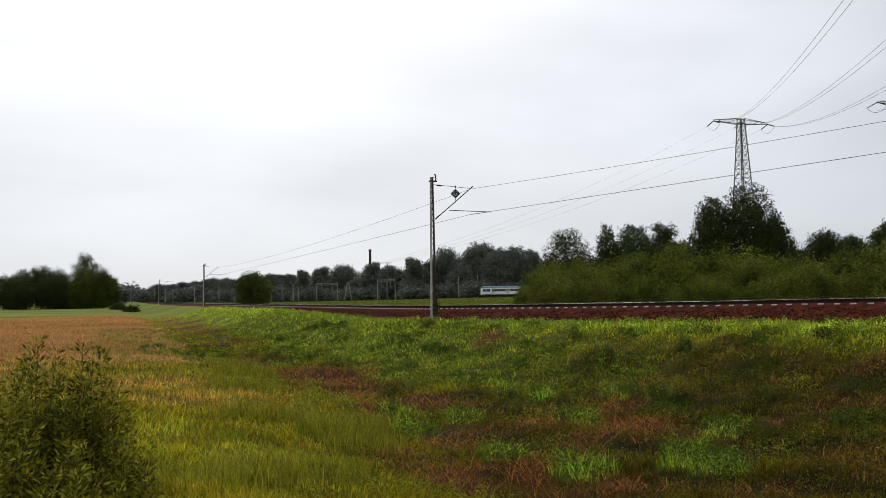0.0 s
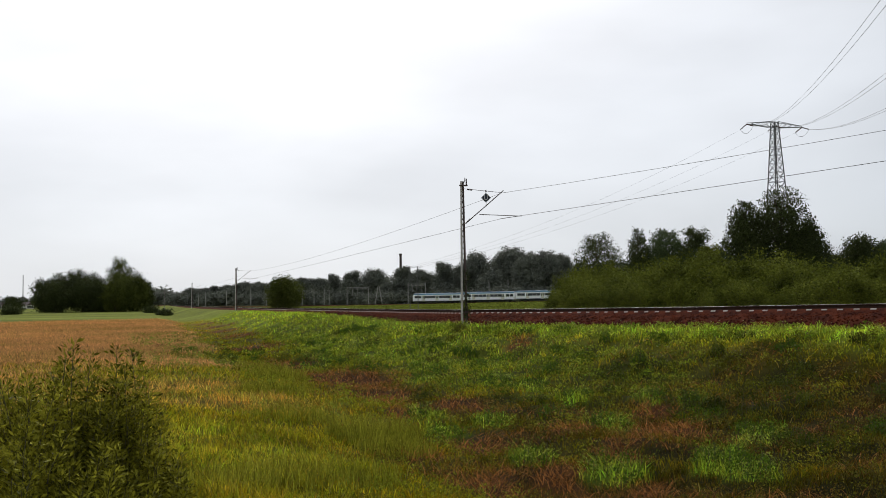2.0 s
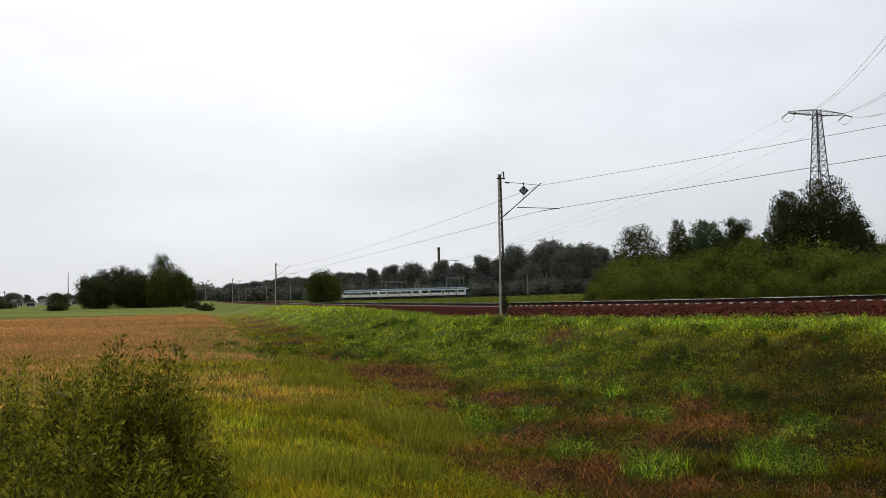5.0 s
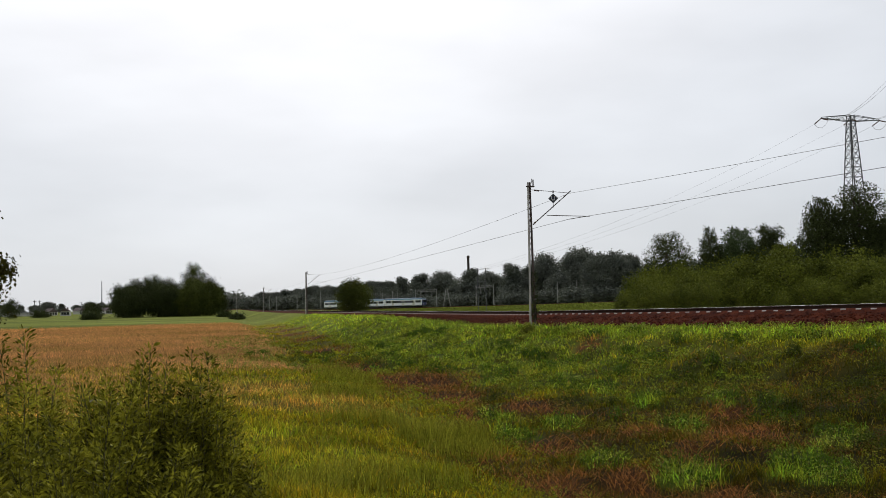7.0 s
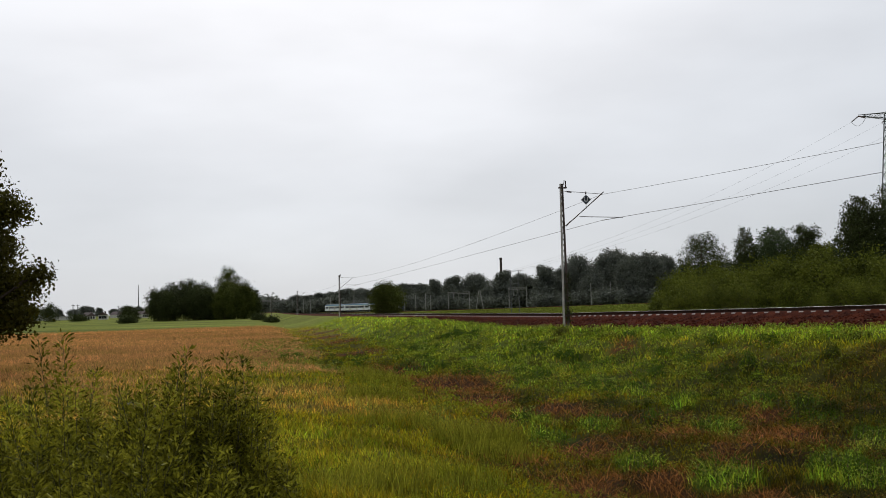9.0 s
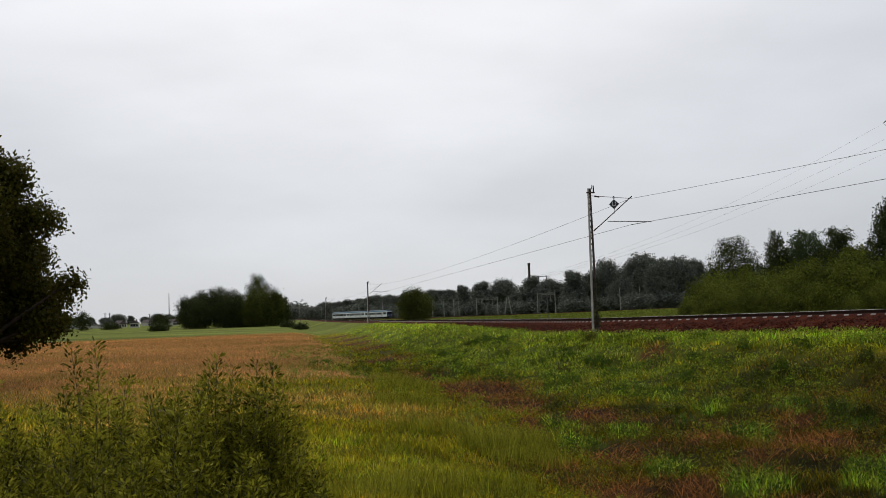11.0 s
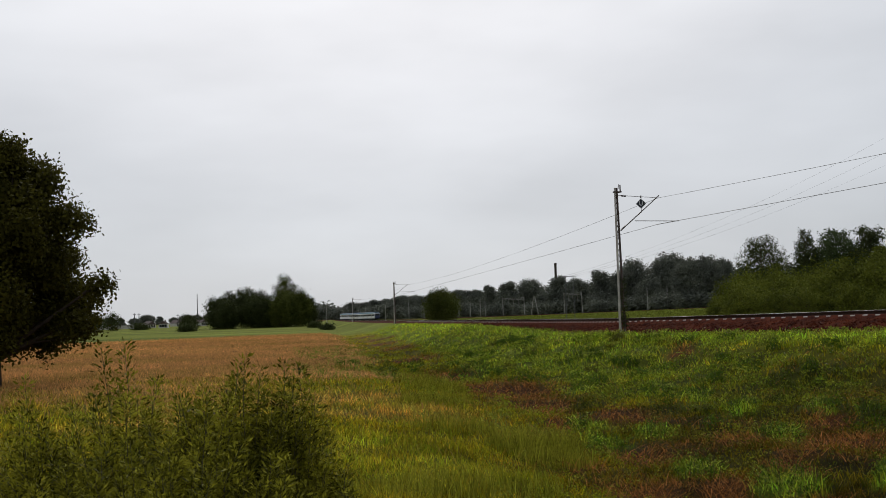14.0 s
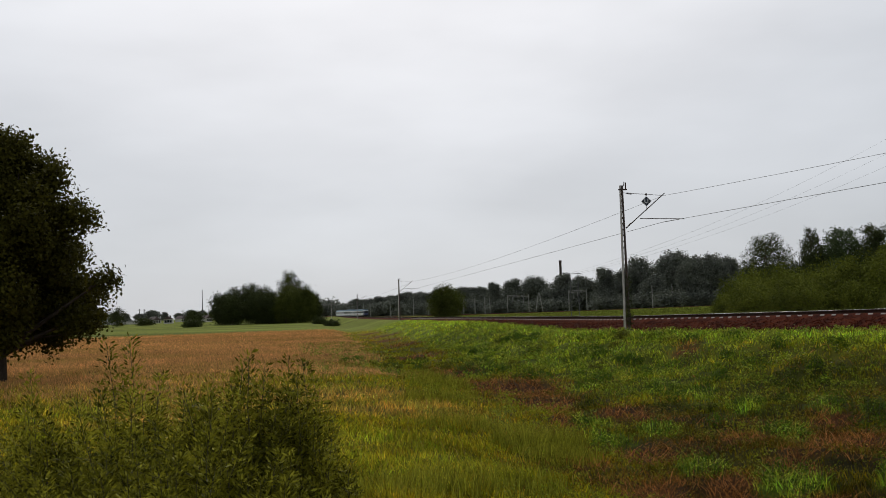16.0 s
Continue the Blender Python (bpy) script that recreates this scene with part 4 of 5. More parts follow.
    part("hanger", bar(bmesh.new(), (0, 0.02, -0.28), (0, 0.02, -0.5), 0.012, None, 5), M["mast_dark"], s)
    hx, hy = x + 1.48 * math.cos(radians(t)), y + 1.48 * math.sin(radians(t))
    s.matrix_basis = pose(hx, hy - 0.05, z + 6.77, 0, 0, 0)


build_catenary()


def build_vine():
    """Ivy that climbs the first mast."""
    np.random.seed(77)
    v = thing("climbing_vine", "dark straggling vine climbing the railway mast", "vine")
    n = 420
    z = 0.2 + 2.6 * np.random.rand(n) ** 1.3
    a = np.random.uniform(0, 2 * np.pi, n)
    r = np.random.uniform(0.06, 0.26, n) * (1 - 0.2 * z / 2.8)
    V, F = leaf_cloud(np.c_[0.12 + r * np.cos(a), r * np.sin(a), z], 0.10, None, 0.7)
    tagged(part("foliage", mesh_of("foliage", V, F, M["leaf_dark"]), None, v), kind="stuff")
    zz = np.linspace(-0.2, 2.7, 14)
    stem = np.c_[0.15 + 0.05 * np.sin(zz * 3), 0.09 * np.cos(zz * 4), zz]
    part("stem", tubes("stem", [(stem, np.linspace(0.025, 0.008, 14))], M["bark"], 5), None, v)
    x, y = polar(-0.62, 51.5)
    v.matrix_basis = pose(x, y, off_line([x], [y])[1][0] - 0.62)


build_vine()


# ---- the far railway, its poles and gantries ----
def far_line(s):
    """Place and heading (degrees to the left of +y) along the far line; the train passes s = 0 at the start."""
    ss = np.arange(-240.0, 640.0, 1.0)
    k = -0.004 / (1 + np.exp((ss - 206.0) / 25)) * (ss > -90)
    th = 1.3249 + np.cumsum(k) - np.cumsum(k)[240]
    X = np.cumsum(-np.sin(th))
    Y = np.cumsum(np.cos(th))
    return np.interp(s, ss, X - X[240] + 14.3), np.interp(s, ss, Y - Y[240] + 370.4), np.interp(s, ss, th)


def far_z(s):
    x, y, _ = far_line(s)
    return ground_z(float(x), float(y)) + 0.35


def build_far_line():
    t = thing("far_railway_track", "distant railway track on a low ballast bed", "railway track")
    s = np.arange(-220.0, 600.0, 4.0)
    X, Y, th = far_line(s)
    Z = np.array([far_z(v) for v in s])
    nx, ny = np.cos(th), np.sin(th)
    for name, prof, mat in (("ballast", [(3.2, -0.6), (1.8, -0.18), (-1.8, -0.18), (-3.2, -0.6)], "ballast"), ("rail", [(0.72, -0.18), (0.72, 0), (0.79, 0), (0.79, -0.18)], "rail"), ("rail", [(-0.79, -0.18), (-0.79, 0), (-0.72, 0), (-0.72, -0.18)], "rail")):
        pr = np.array(prof)
        V = np.stack([X[:, None] + nx[:, None] * pr[:, 0], Y[:, None] + ny[:, None] * pr[:, 0], Z[:, None] + pr[:, 1]], -1)
        n, m = len(s), len(pr)
        i, j = np.meshgrid(np.arange(n - 1), np.arange(m - 1), indexing="ij")
        F = np.stack([i * m + j, (i + 1) * m + j, (i + 1) * m + j + 1, i * m + j + 1], -1).reshape(-1, 4)
        part(name, mesh_of(name, V.reshape(-1, 3), F, M[mat]), None, t)
    # single poles
    pole = thing("concrete_pole", "pale concrete catenary pole along the far railway", "pole", "poles of the far railway")
    part("shaft", bar(bmesh.new(), (0, 0, -0.3), (0, 0, 9.0), 0.22, 0.16, 8), M["concrete"], pole)
    part("arm", bar(bmesh.new(), (0, 0, 7.3), (2.6, 0, 8.3), 0.05, None, 5), M["pylon"], pole)
    first = True
    for az, d, hh, turn in ((0.9, 395, 1.0, 200), (2.05, 400, 1.05, 200), (3.0, 415, 1.25, 200), (-10.3, 455, 1.0, 150), (-11.0, 470, 0.95, 150), (-9.6, 450, 0.85, 150), (-13.3, 500, 1.0, 20), (-14.7, 560, 1.0, 20),
                            (-15.9, 600, 0.95, 20), (-16.3, 600, 0.95, 20), (-9.0, 445, 0.9, 10), (-8.7, 447, 0.8, 10), (6.0, 380, 1.1, 200), (-12.4, 480, 0.9, 20)):
        x, y = polar(az, d)
        m = pose(x, y, ground_z(x, y), 0, 0, turn)
        if first:
            pole.matrix_basis, ob, first = m, pole, False
        else:
            ob = copy_thing(pole, m)
        ob.scale = (hh, hh, hh)

    def gantry(az, d, wide, tall, turn, label):
        g = thing("steel_gantry", label, "gantry", "gantries")
        for sx in (-1, 1):
            bm = bmesh.new()
            bar(bm, (sx * wide / 2, 0, -0.3), (sx * wide / 2, 0, tall + 0.4), 0.2, 0.14, 6)
            part("post", bm, M["concrete"], g)
        bm = bmesh.new()
        for dz in (0, 0.7):
            bar(bm, (-wide / 2, 0, tall - dz), (wide / 2, 0, tall - dz), 0.07, None, 5)
        k = int(wide / 0.9)
        for i in range(k):
            a, b = -wide / 2 + wide * i / k, -wide / 2 + wide * (i + 1) / k
            bar(bm, (a, 0, tall - (0.7 if i % 2 else 0)), (b, 0, tall - (0 if i % 2 else 0.7)), 0.045, None, 4)
        part("crossbeam", bm, M["concrete"], g)
        for i in range(1, 4):
            xx = -wide / 2 + wide * i / 4
            part("insulator_string", bar(bmesh.new(), (xx, 0, tall - 0.7), (xx, 0, tall - 2.6 - 0.6 * (i % 2)), 0.09, None, 6), M["concrete"], g)
        x, y = polar(az, d)
        g.matrix_basis = pose(x, y, ground_z(x, y), 0, 0, turn)

    gantry(-7.0, 405, 9.0, 7.6, 8, "pale steel portal beside the far railway")
    gantry(-3.45, 392, 7.2, 8.4, 5, "pale steel portal beside the far railway")
    for az, d in ((-18.75, 690), (-17.9, 650), (-19.4, 740)):
        gantry(az, d, 22, 9.0, 20, "wide railway portal far down the line")
    # leaning struts
    st = thing("braced_pole", "pair of leaning concrete poles beside the far railway", "pole")
    for sx in (-1, 1):
        part("strut", bar(bmesh.new(), (sx * 1.6, 0, -0.3), (sx * 0.2, 0, 8.0), 0.18, 0.13, 6), M["concrete"], st)
    x, y = polar(-5.75, 400)
    st.matrix_basis = pose(x, y, ground_z(x, y))
    # tall twin-pole frame on which the power line ends
    h = thing("pole_frame", "tall dark twin-pole frame with a crossbar in the meadow", "power pole")
    for sx in (-0.75, 0.75):
        part("pole", bar(bmesh.new(), (sx, 0, -0.3), (sx, 0, 8.2), 0.09, 0.07, 6), M["pylon"], h)
    bm = bmesh.new()
    bar(bm, (-1.4, 0, 8.0), (1.4, 0, 8.0), 0.06, None, 5)
    part("crossbar", bm, M["pylon"], h)
    bm = bmesh.new()
    bar(bm, (-0.75, 0, 5.6), (0.75, 0, 5.6), 0.05, None, 5)
    bar(bm, (-0.75, 0, 3.4), (0.75, 0, 5.6), 0.03, None, 4)
    bar(bm, (0.75, 0, 3.4), (-0.75, 0, 5.6), 0.03, None, 4)
    part("brace", bm, M["pylon"], h)
    x, y = polar(-3.62, 178)
    h.matrix_basis = pose(x, y, ground_z(x, y), 0, 0, 4)
    # chimney beyond the trees
    c = thing("factory_chimney", "tall dark brick chimney beyond the trees", "chimney")
    bm = bmesh.new()
    bar(bm, (0, 0, -1), (0, 0, 32), 1.05, 0.8, 14)
    part("shaft", bm, M["chimney"], c)
    bm = bmesh.new()
    bar(bm, (0, 0, 31.4), (0, 0, 32.9), 0.95, 1.0, 14)
    part("cap", bm, M["chimney"], c)
    x, y = polar(-4.40, 650)
    c.matrix_basis = pose(x, y, ground_z(x, y))


build_far_line()


# ---- power line ----
def pylon(tall, arm, base):
    t = thing("power_pylon", "grey lattice power pylon with one wide crossarm", "pylon")
    top = 0.42
    for sx in (-1, 1):
        for sy in (-1, 1):
            part("leg", bar(bmesh.new(), (sx * base, sy * base, -0.3), (sx * top, sy * top, tall), 0.11, 0.08, 4), M["pylon"], t)
    zs = [0]
    while zs[-1] < tall - 1.0:
        w = base + (top - base) * zs[-1] / tall
        zs.append(min(tall, zs[-1] + max(1.4, 1.7 * w)))
    for i, (a, b) in enumerate(zip(zs, zs[1:])):
        wa, wb = base + (top - base) * a / tall, base + (top - base) * b / tall
        bm = bmesh.new()
        for f in range(4):
            r = Matrix.Rotation(f * math.pi / 2, 3, "Z")
            bar(bm, r @ Vector((-wa, wa, a)), r @ Vector((wb, wb, b)), 0.055, None, 4)
            bar(bm, r @ Vector((wa, wa, a)), r @ Vector((-wb, wb, b)), 0.055, None, 4)
            bar(bm, r @ Vector((-wb, wb, b)), r @ Vector((wb, wb, b)), 0.045, None, 4)
        part("bracing", bm, M["pylon"], t)
    for s in (-1, 1):
        bm = bmesh.new()
        tip = Vector((s * arm, 0, tall - 0.55))
        for sy in (-1, 1):
            bar(bm, (s * top, sy * top, tall - 0.9), tip, 0.06, None, 4)
            bar(bm, (s * top, sy * top, tall + 0.1), tip + Vector((0, 0, 0.15)), 0.05, None, 4)
            for k in range(5):
                u, v = k / 5, (k + 1) / 5
                a = Vector((s * top, sy * top, tall - 0.9)).lerp(tip, u)
                b = Vector((s * top, sy * top, tall + 0.1)).lerp(tip, v)
                bar(bm, a, b, 0.035, None, 4)
        part("crossarm", bm, M["pylon"], t)
    for xx in (-arm, 0.0, arm):
        for sy in (-1, 1):
            bm = bmesh.new()
            a, b = Vector((xx, 0, tall - 0.6)), Vector((xx, sy * 1.7, tall - 1.2))
            for k in range(7):
                bar(bm, a.lerp(b, k / 7), a.lerp(b, (k + 0.55) / 7), 0.11, 0.07, 6)
            part("insulator", bm, M["insulator"], t)
        pts = [(xx, -1.7, tall - 1.2), (xx, -0.9, tall - 1.9), (xx, 0, tall - 2.15), (xx, 0.9, tall - 1.9), (xx, 1.7, tall - 1.2)]
        part("jumper", tubes("jumper", [(np.array(pts), np.full(5, 0.03))], M["wire"], 4), None, t)
    return t


def build_power_line():
    p1 = pylon(30.0, 5.6, 2.0)
    x, y = polar(17.65, 166)
    z1 = ground_z(x, y)
    turn = 22
    p1.matrix_basis = pose(x, y, z1 + 0.2, 0, 0, turn)
    x2, y2 = polar(25.9, 160)
    p2 = copy_thing(p1, pose(x2, y2, ground_z(x2, y2) - 0.3, 0, 0, 34))
    far = copy_thing(p1, pose(*polar(19.9, 640), 1.5, 0, 0, 10))
    w = thing("power_line", "thin power line conductors strung from the pylons", "power line")
    u = Vector((math.cos(radians(turn)), math.sin(radians(turn)), 0))
    along = Vector((-u.y, u.x, 0))
    hx, hy = polar(-3.62, 178)
    hz = ground_z(hx, hy) + 8.0
    for k, a in enumerate((-5.6, 0.0, 5.6)):
        base = Vector((x, y, z1 + 0.2 + 28.8)) + u * a
        # towards the frame in the meadow
        e = (hx + (-1.2, 0, 1.2)[k], hy, hz)
        part("conductor", tubes("conductor", [(sag(base + along * 1.6, e, 2.2, 30), np.full(30, 0.009))], M["wire"], 4), None, w)
        # towards the next pylon, near and high to the right
        for dx in (0.0, 0.35):
            q = (Vector((23.0, 34.0, 17.0)) + u * a + Vector((dx, 0, -dx)))
            part("conductor", tubes("conductor", [(sag(base - along * 1.6, q, 2.6, 30), np.full(30, 0.016))], M["wire"], 4), None, w)
    # the second line, from the pylon beyond the picture's edge
    v = Vector((math.cos(radians(34)), math.sin(radians(34)), 0))
    for a in (-5.6, 5.6):
        b2 = Vector((x2, y2, ground_z(x2, y2) + 27.9)) + v * a
        part("conductor", tubes("conductor", [(sag(b2, (120 + a, 40, 30), 3, 20), np.full(20, 0.022))], M["wire"], 4), None, w)
    # pylon standing where those wires lead
    near = copy_thing(p1, pose(23.4, 35.5, ground_z(23.4, 35.5) - 0.2, 0, 0, turn))
    near.scale = (0.58, 0.58, 0.58)


build_power_line()


# ---- far houses over the field ----
def house(az, d, wide, deep, tall, turn, label):
    wide, deep, tall = wide * 0.5, deep * 0.5, tall * 0.55
    h = thing("house", label, "house")
    bm = bmesh.new()
    box(bm, 0, 0, tall / 2, wide, deep, tall)
    part("wall", bm, M["plaster"], h)
    bm = bmesh.new()
    rise = wide * 0.32
    vs = [bm.verts.new(c) for c in ((-wide * 0.56, -deep * 0.55, tall - 0.1), (wide * 0.56, -deep * 0.55, tall - 0.1), (0, -deep * 0.55, tall + rise), (-wide * 0.56, deep * 0.55, tall - 0.1), (wide * 0.56, deep * 0.55, tall - 0.1), (0, deep * 0.55, tall + rise))]
    for f in ((0, 1, 2), (5, 4, 3), (0, 2, 5, 3), (2, 1, 4, 5), (1, 0, 3, 4)):
        bm.faces.new([vs[i] for i in f])
    part("roof", bm, M["roof_tile"], h)
    bm = bmesh.new()
    box(bm, wide * 0.2, 0, tall + rise * 0.9, 0.6, 0.6, rise * 0.9)
    part("chimney", bm, M["chimney"], h)
    for i in range(3):
        bm = bmesh.new()
        box(bm, (i - 1) * wide * 0.28, -deep / 2 - 0.02, tall * 0.5, 1.1, 0.08, 1.3)
        part("window", bm, M["glass"], h)
    x, y = polar(az, d)
    h.matrix_basis = pose(x, y, ground_z(x, y), 0, 0, turn)
    return h


def build_houses():
    house(-27.6, 520, 9, 10, 4.2, 20, "white gabled house far over the fields")
    house(-28.4, 560, 12, 9, 3.4, 70, "pale low house far over the fields")
    house(-26.9, 600, 12, 9, 3.4, 80, "pale low house far over the fields")
    house(-25.5, 560, 10, 9, 3.6, 70, "pale house beside the wood")
    house(-26.4, 640, 11, 9, 4.0, 10, "pale house far over the fields")
    b = thing("low_shed", "long pale farm shed far over the fields", "shed")
    bm = bmesh.new()
    box(bm, 0, 0, 1.0, 46, 10, 2.0)
    part("wall", bm, M["plaster"], b)
    bm = bmesh.new()
    box(bm, 0, 0, 2.2, 47, 11, 0.5, 0.2)
    part("roof", bm, M["concrete"], b)
    x, y = polar(-31.0, 560)
    b.matrix_basis = pose(x, y, ground_z(x, y) - 0.4, 0, 0, 24)
    t = thing("radio_mast", "thin guyed radio mast on the skyline", "radio mast")
    part("shaft", bar(bmesh.new(), (0, 0, -1), (0, 0, 27), 0.5, 0.3, 5), M["pylon"], t)
    x, y = polar(-25.7, 900)
    t.matrix_basis = pose(x, y, ground_z(x, y))
    for az, d, hh in ((-29.2, 500, 8), (-28.95, 520, 8), (-26.8, 540, 7)):
        t = thing("utility_pole", "thin utility pole far over the fields", "pole")
        part("shaft", bar(bmesh.new(), (0, 0, -0.3), (0, 0, hh), 0.25, 0.18, 6), M["pylon"], t)
        part("crossarm", bar(bmesh.new(), (-0.9, 0, hh - 0.6), (0.9, 0, hh - 0.6), 0.1, None, 4), M["pylon"], t)
        x, y = polar(az, d)
        t.matrix_basis = pose(x, y, ground_z(x, y))


build_houses()


# ---- shrubs and weeds before the camera ----
def willow_bush(x, y, wide, tall, stems, seed, label):
    """A bush of upright leafy shoots: each shoot is a thin stem with leaves all along it."""
    np.random.seed(seed)
    t = thing("willow_bush", label, "shrub")
    stem_list, cs, sz, dirs = [], [], [], []
    for i in range(stems):
        a, r = np.random.uniform(0, 2 * np.pi), wide * 0.5 * math.sqrt(np.random.rand())
        foot = np.array([0.5 * r * math.cos(a), 0.4 * r * math.sin(a), -0.05])
        top_r = r * np.random.uniform(0.95, 1.3)
        h = tall * np.random.uniform(0.58, 0.94) * (1 - 0.35 * (r / (wide * 0.5)) ** 2)
        if i % 10 == 0:
            h *= 1.13
        tip = np.array([top_r * math.cos(a), 0.75 * top_r * math.sin(a), h])
        u = np.linspace(0, 1, 7)[:, None]
        path = foot + (tip - foot) * u
        path[:, :2] -= (0.18 * np.sin(np.pi * u)) * (tip - foot)[None, :2]
        path += np.random.normal(0, 0.012, path.shape) * u
        stem_list.append((path, 0.0032 * np.linspace(1.3, 0.2, 7) * tall))
        n = int(290 * h / 1.2)
        v = 0.2 + 0.8 * np.random.rand(n) ** 0.8
        p = np.stack([np.interp(v, u[:, 0], path[:, k]) for k in range(3)], -1)
        out = np.random.normal(size=(n, 3))
        out[:, 2] = np.abs(out[:, 2]) * 0.7 + 0.25
        out /= np.linalg.norm(out, axis=1)[:, None]
        size = np.random.uniform(0.032, 0.062, n) * (1.15 - 0.5 * v)
        cs.append(p + out * (size * 0.55 + 0.01 + (0.03 + 0.14 * (1 - v)) * np.random.rand(n))[:, None]), sz.append(size), dirs.append(out)
    c, s, d = np.concatenate(cs), np.concatenate(sz), np.concatenate(dirs)
    q = np.random.normal(size=c.shape)
    w = np.cross(d, q)
    w /= np.linalg.norm(w, axis=1)[:, None]
    fold = np.cross(w, d) * (s * 0.06)[:, None]
    h = d * (s * 0.5)[:, None]
    w = w * (s * 0.16)[:, None]
    V = np.stack([c - h, c + w + fold, c + h, c - w + fold], 1).reshape(-1, 3)
    k = np.arange(len(c))[:, None] * 4
    F = np.concatenate([k + np.array([[0, 1, 2]]), k + np.array([[0, 2, 3]])])
    tagged(part("stemwork", tubes("stemwork", stem_list, M["stem"], 5), None, t), kind="stuff")
    tagged(part("foliage", mesh_of("foliage", V, F, M["leaf_willow"]), None, t), kind="stuff")
    t.matrix_basis = pose(x, y, ground_z(x, y))
    return t


def weed_clump(x, y, rad, tall, n, seed, leaf="leaf_weed", label="bright green clump of broad-leaved weeds on the bank", size=0.06):
    """Leafy stalks side by side, each stalk a small plume of leaves that widens upwards."""
    np.random.seed(seed)
    t = thing("weed_clump", label, "weeds", "weeds on the bank")
    m = max(6, n // 26)
    r, a = rad * np.sqrt(np.random.rand(m)), np.random.uniform(0, 2 * np.pi, m)
    px, py = r * np.cos(a), 1.5 * r * np.sin(a)
    top = tall * np.random.uniform(0.45, 1.1, m) * (1 - 0.5 * (r / rad) ** 2)
    z0 = height(px + x, py + y) - ground_z(x, y)
    k = 26
    u = np.random.rand(m, k) ** 0.6
    off = np.random.normal(0, 0.5, (m, k, 2)) * (0.05 + 0.10 * u)[:, :, None] * (0.6 + tall)
    c = np.stack([px[:, None] + off[:, :, 0], py[:, None] + off[:, :, 1], z0[:, None] + top[:, None] * u], -1).reshape(-1, 3)
    V, F = leaf_cloud(c, size * (1.2 - 0.5 * u.ravel()), np.tile([0, -0.3, 0.8], (m * k, 1)), 0.5)
    tagged(part("foliage", mesh_of("foliage", V, F, M[leaf]), None, t), kind="stuff")
    stems = [(np.array([[px[i], py[i], z0[i] - 0.05], [px[i], py[i], z0[i] + top[i] * 0.9]]), np.array([0.006, 0.003])) for i in range(m)]
    tagged(part("stemwork", tubes("stemwork", stems, M["stem"], 4), None, t), kind="stuff")
    t.matrix_basis = pose(x, y, ground_z(x, y))


def build_plants():
    for i, (az, d, wide, tall, stems) in enumerate(((-23.8, 5.0, 1.05, 1.60, 160), (-29.0, 5.2, 1.5, 1.58, 190), (-33.4, 5.4, 1.0, 1.50, 100), (-19.8, 5.0, 0.55, 1.56, 40), (-21.6, 5.1, 0.50, 1.62, 36), (-18.5, 4.8, 0.42, 1.15, 24), (-27.0, 4.4, 1.2, 1.30, 130), (-22.8, 4.4, 0.7, 1.22, 80), (-31.5, 4.6, 0.9, 1.25, 90))):
        willow_bush(*polar(az, d), wide, tall, stems, 300 + i, "leafy grey-green willow bush growing in the meadow")
    for i, (x, y, r) in enumerate(LUSH_AT):
        weed_clump(x, y, r * 0.9, 0.42, int(1500 * r * r) + 400, 400 + i)
    rnd = random.Random(5)
    kinds = (("leaf_weed", "bright green clump of broad-leaved weeds on the bank"), ("leaf_coarse", "dark green clump of coarse weeds on the bank"), ("leaf_coarse", "dark green clump of coarse weeds on the bank"), ("leaf_olive", "olive green clump of leafy weeds on the bank"))
    for i in range(190):
        s, o = 46 + 52 * rnd.random() ** 1.1, 5.0 + 12.5 * rnd.random()
        p, d = line_at(s)
        x, y = p[0] - d[1] * o, p[1] + d[0] * o
        leaf, label = kinds[rnd.randrange(4) if s < 72 else rnd.choice((0, 0, 3))]
        dead = cover(np.array([x]), np.array([y]))[1][0]
        if math.hypot(x, y) > 12.5 and dead < 0.4:
            far = math.hypot(x, y) / 25
            weed_clump(x, y, rnd.uniform(0.22, 0.65), rnd.uniform(0.22, 0.55), rnd.randrange(300, 800), 420 + i, leaf, label, 0.05 + 0.02 * far)


build_plants()


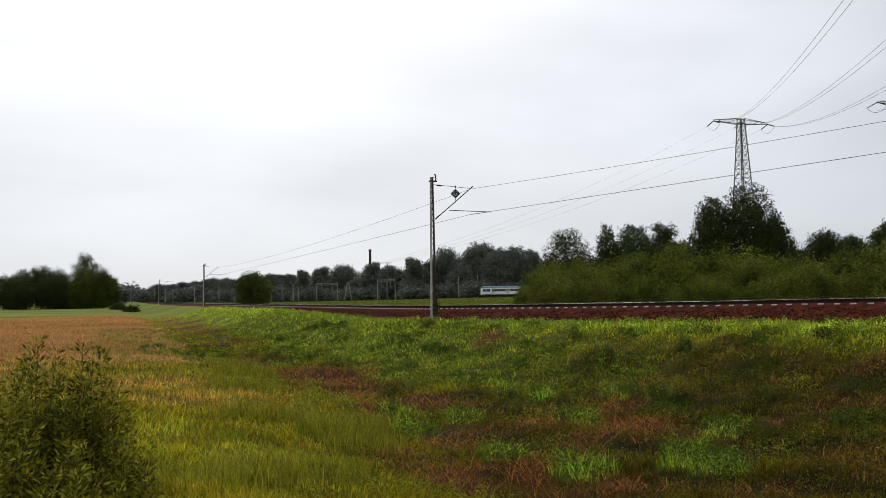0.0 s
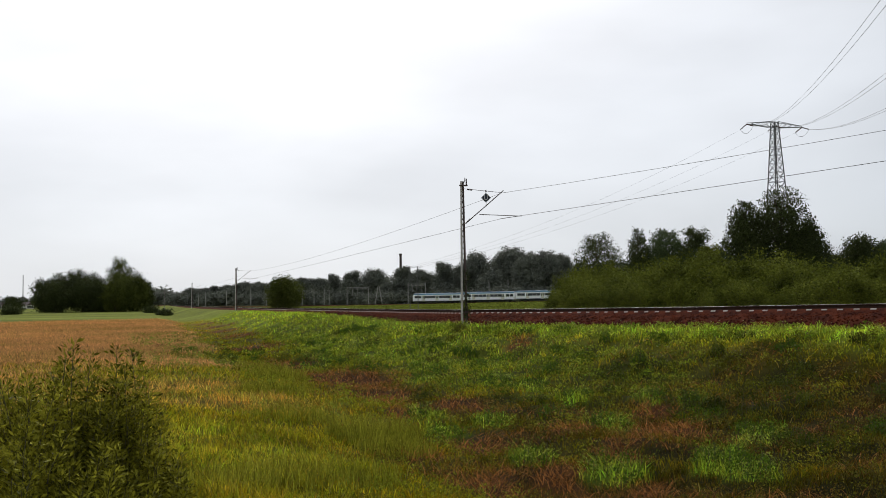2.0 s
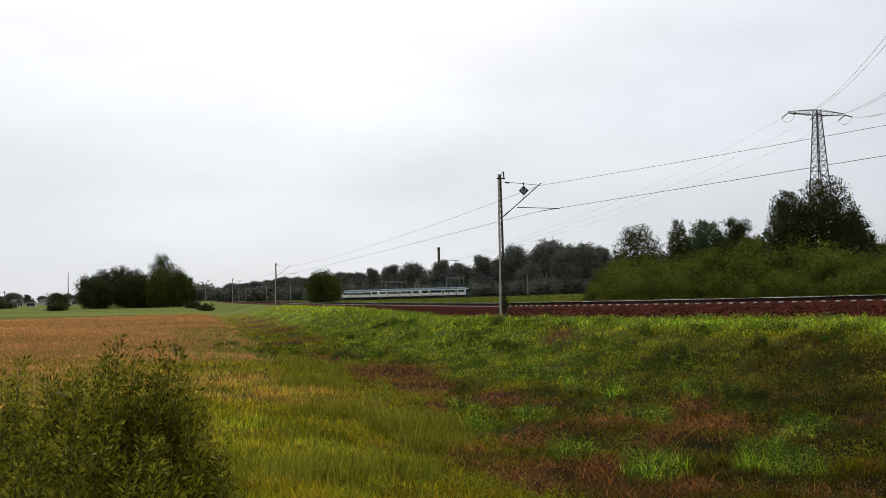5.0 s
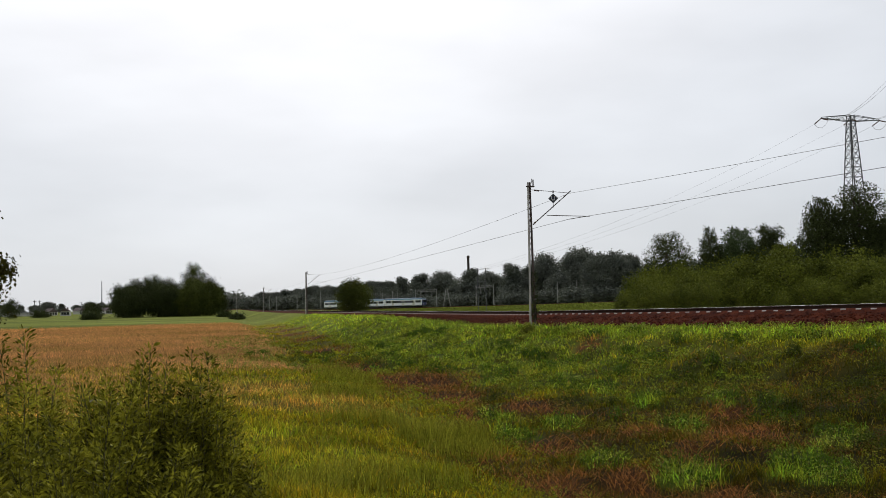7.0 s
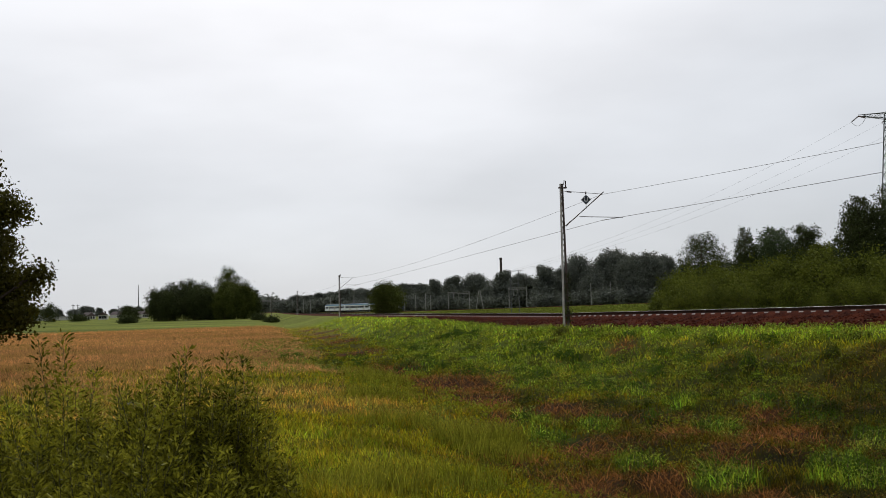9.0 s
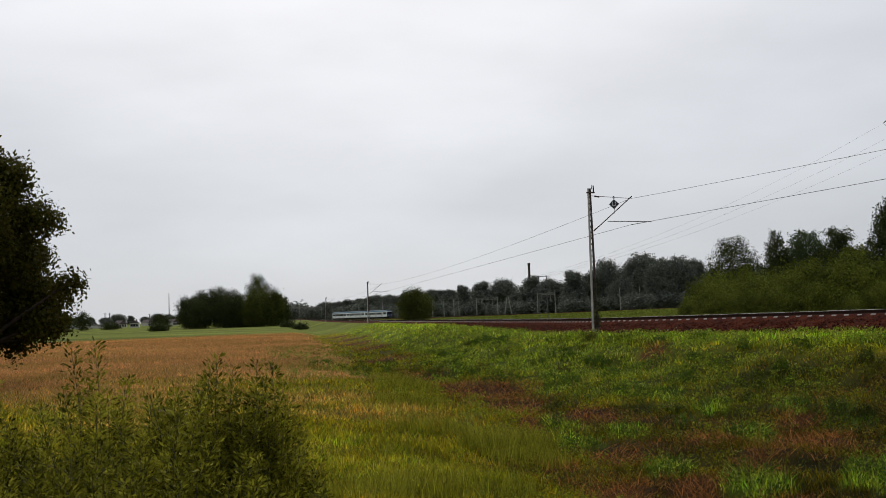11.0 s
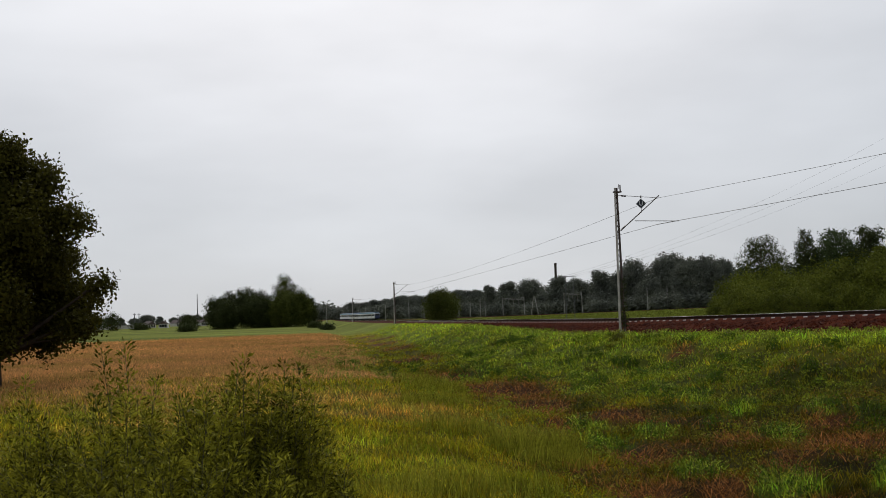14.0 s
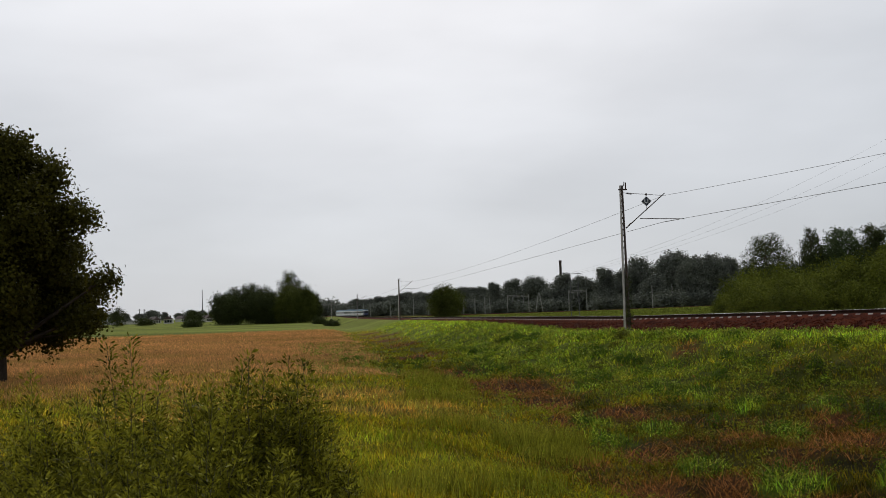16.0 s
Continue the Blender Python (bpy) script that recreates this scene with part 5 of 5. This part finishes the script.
# ---- the train on the far railway ----
def rail_car(length, cab):
    """A car of an electric multiple unit, along +y; cab: +1 a cab at the front, -1 at the back, 0 a middle car."""
    t = thing("train_car", "white and blue electric multiple unit car", "train car", "train")
    w, z0, z1 = 2.85, 0.75, 3.55
    L2 = length / 2 - 0.25
    yf = L2 - (0.5 if cab > 0 else 0)
    yb = -L2 + (0.5 if cab < 0 else 0)
    bm = bmesh.new()
    box(bm, 0, (yf + yb) / 2, (z0 + z1) / 2, w, yf - yb, z1 - z0, 0.12)
    part("body", bm, M["car_white"], t)
    bm = bmesh.new()
    n = 10
    prev = None
    for y in (yb + 0.05, yf - 0.05):
        ring = [bm.verts.new((-w / 2 * 0.97 * math.cos(math.pi * k / n), y, z1 - 0.06 + 0.5 * math.sin(math.pi * k / n))) for k in range(n + 1)]
        bm.faces.new(ring)
        if prev:
            for k in range(n):
                bm.faces.new((prev[k], prev[k + 1], ring[k + 1], ring[k]))
            bm.faces.new((prev[0], ring[0], ring[n], prev[n]))
        prev = ring
    part("roof", bm, M["car_roof"], t, "blue-grey curved roof")
    for sx in (-1, 1):
        bm = bmesh.new()
        box(bm, sx * (w / 2 + 0.012), (yf + yb) / 2, 3.40, 0.02, yf - yb - 0.3, 0.22)
        part("upper_stripe", bm, M["car_blue"], t, "pale blue band below the roof")
        bm = bmesh.new()
        box(bm, sx * (w / 2 + 0.012), (yf + yb) / 2, 0.86, 0.02, yf - yb - 0.3, 0.12)
        part("lower_stripe", bm, M["car_navy"], t, "dark blue band above the frame")
        doors = [yb + (yf - yb) * u for u in (0.22, 0.5, 0.78)]
        for dy in doors:
            door = part("door", box(bmesh.new(), sx * (w / 2 + 0.016), dy, 1.95, 0.03, 1.25, 2.3), M["car_yellow"], t, "cream double door")
            for k in (-0.3, 0.3):
                part("door_window", box(bmesh.new(), sx * (w / 2 + 0.034), dy + k, 2.35, 0.02, 0.4, 0.95), M["glass"], door)
        spots = np.linspace(yb + 1.2, yf - 1.2, 13)
        for y in spots:
            if min(abs(y - d) for d in doors) > 1.15:
                part("window", box(bmesh.new(), sx * (w / 2 + 0.018), y, 2.45, 0.03, 1.42, 0.95), M["glass"], t)
    if cab:
        ye = yf if cab > 0 else yb
        bm = bmesh.new()
        box(bm, 0, ye + cab * 0.22, 2.0, w - 0.15, 0.55, 2.5, 0.2)
        part("cab_front", bm, M["car_navy"] if cab < 0 else M["car_white"], t)
        part("windscreen", box(bmesh.new(), 0, ye + cab * 0.5, 2.6, 2.2, 0.06, 0.8), M["glass"], t)
        for sx in (-1, 1):
            part("headlight", box(bmesh.new(), sx * 0.95, ye + cab * 0.51, 1.45, 0.28, 0.06, 0.22), M["sign_white"], t)
    for by in (yb + 3.2, yf - 3.2):
        bogie = part("bogie", box(bmesh.new(), 0, by, 0.55, 2.3, 2.9, 0.35, 0.05), M["car_under"], t)
        for wy in (-1.1, 1.1):
            for sx in (-0.75, 0.75):
                part("wheel", bar(bmesh.new(), (sx - 0.06, by + wy, 0.47), (sx + 0.06, by + wy, 0.47), 0.47, None, 14), M["car_under"], bogie)
    part("underframe", box(bmesh.new(), 0, (yf + yb) / 2, 0.52, 2.3, (yf - yb) * 0.5, 0.5, 0.05), M["car_under"], t)
    for k in (-4, 0, 4):
        part("roof_vent", box(bmesh.new(), 0, k, z1 + 0.5, 1.1, 1.8, 0.2, 0.05), M["car_roof"], t)
    if not cab:
        bm = bmesh.new()
        for sx in (-0.6, 0.6):
            bar(bm, (sx, 3.2, z1 + 0.5), (sx, 2.0, z1 + 1.3), 0.04, None, 4)
            bar(bm, (sx, 2.0, z1 + 1.3), (sx * 0.8, 3.0, z1 + 1.9), 0.035, None, 4)
        bar(bm, (-0.9, 3.0, z1 + 1.92), (0.9, 3.0, z1 + 1.92), 0.04, None, 4)
        part("pantograph", bm, M["pylon"], t, "raised pantograph")
    return t


CARS = [(rail_car(21.5, 1), 10.75), (rail_car(21.5, 0), 32.25), (rail_car(21.5, -1), 53.75)]


def motions():
    """The train runs along the far line, slowing a little."""
    for car, back in CARS:
        rows = []
        for i in range(33):
            t = i * 0.5
            s = 21.11 * t - 0.305 * t * t - back
            x, y, th = far_line(s)
            rows.append((t, pose(float(x), float(y), far_z(s), 0, 0, math.degrees(float(th)))))
        walk(car, rows)


motions()
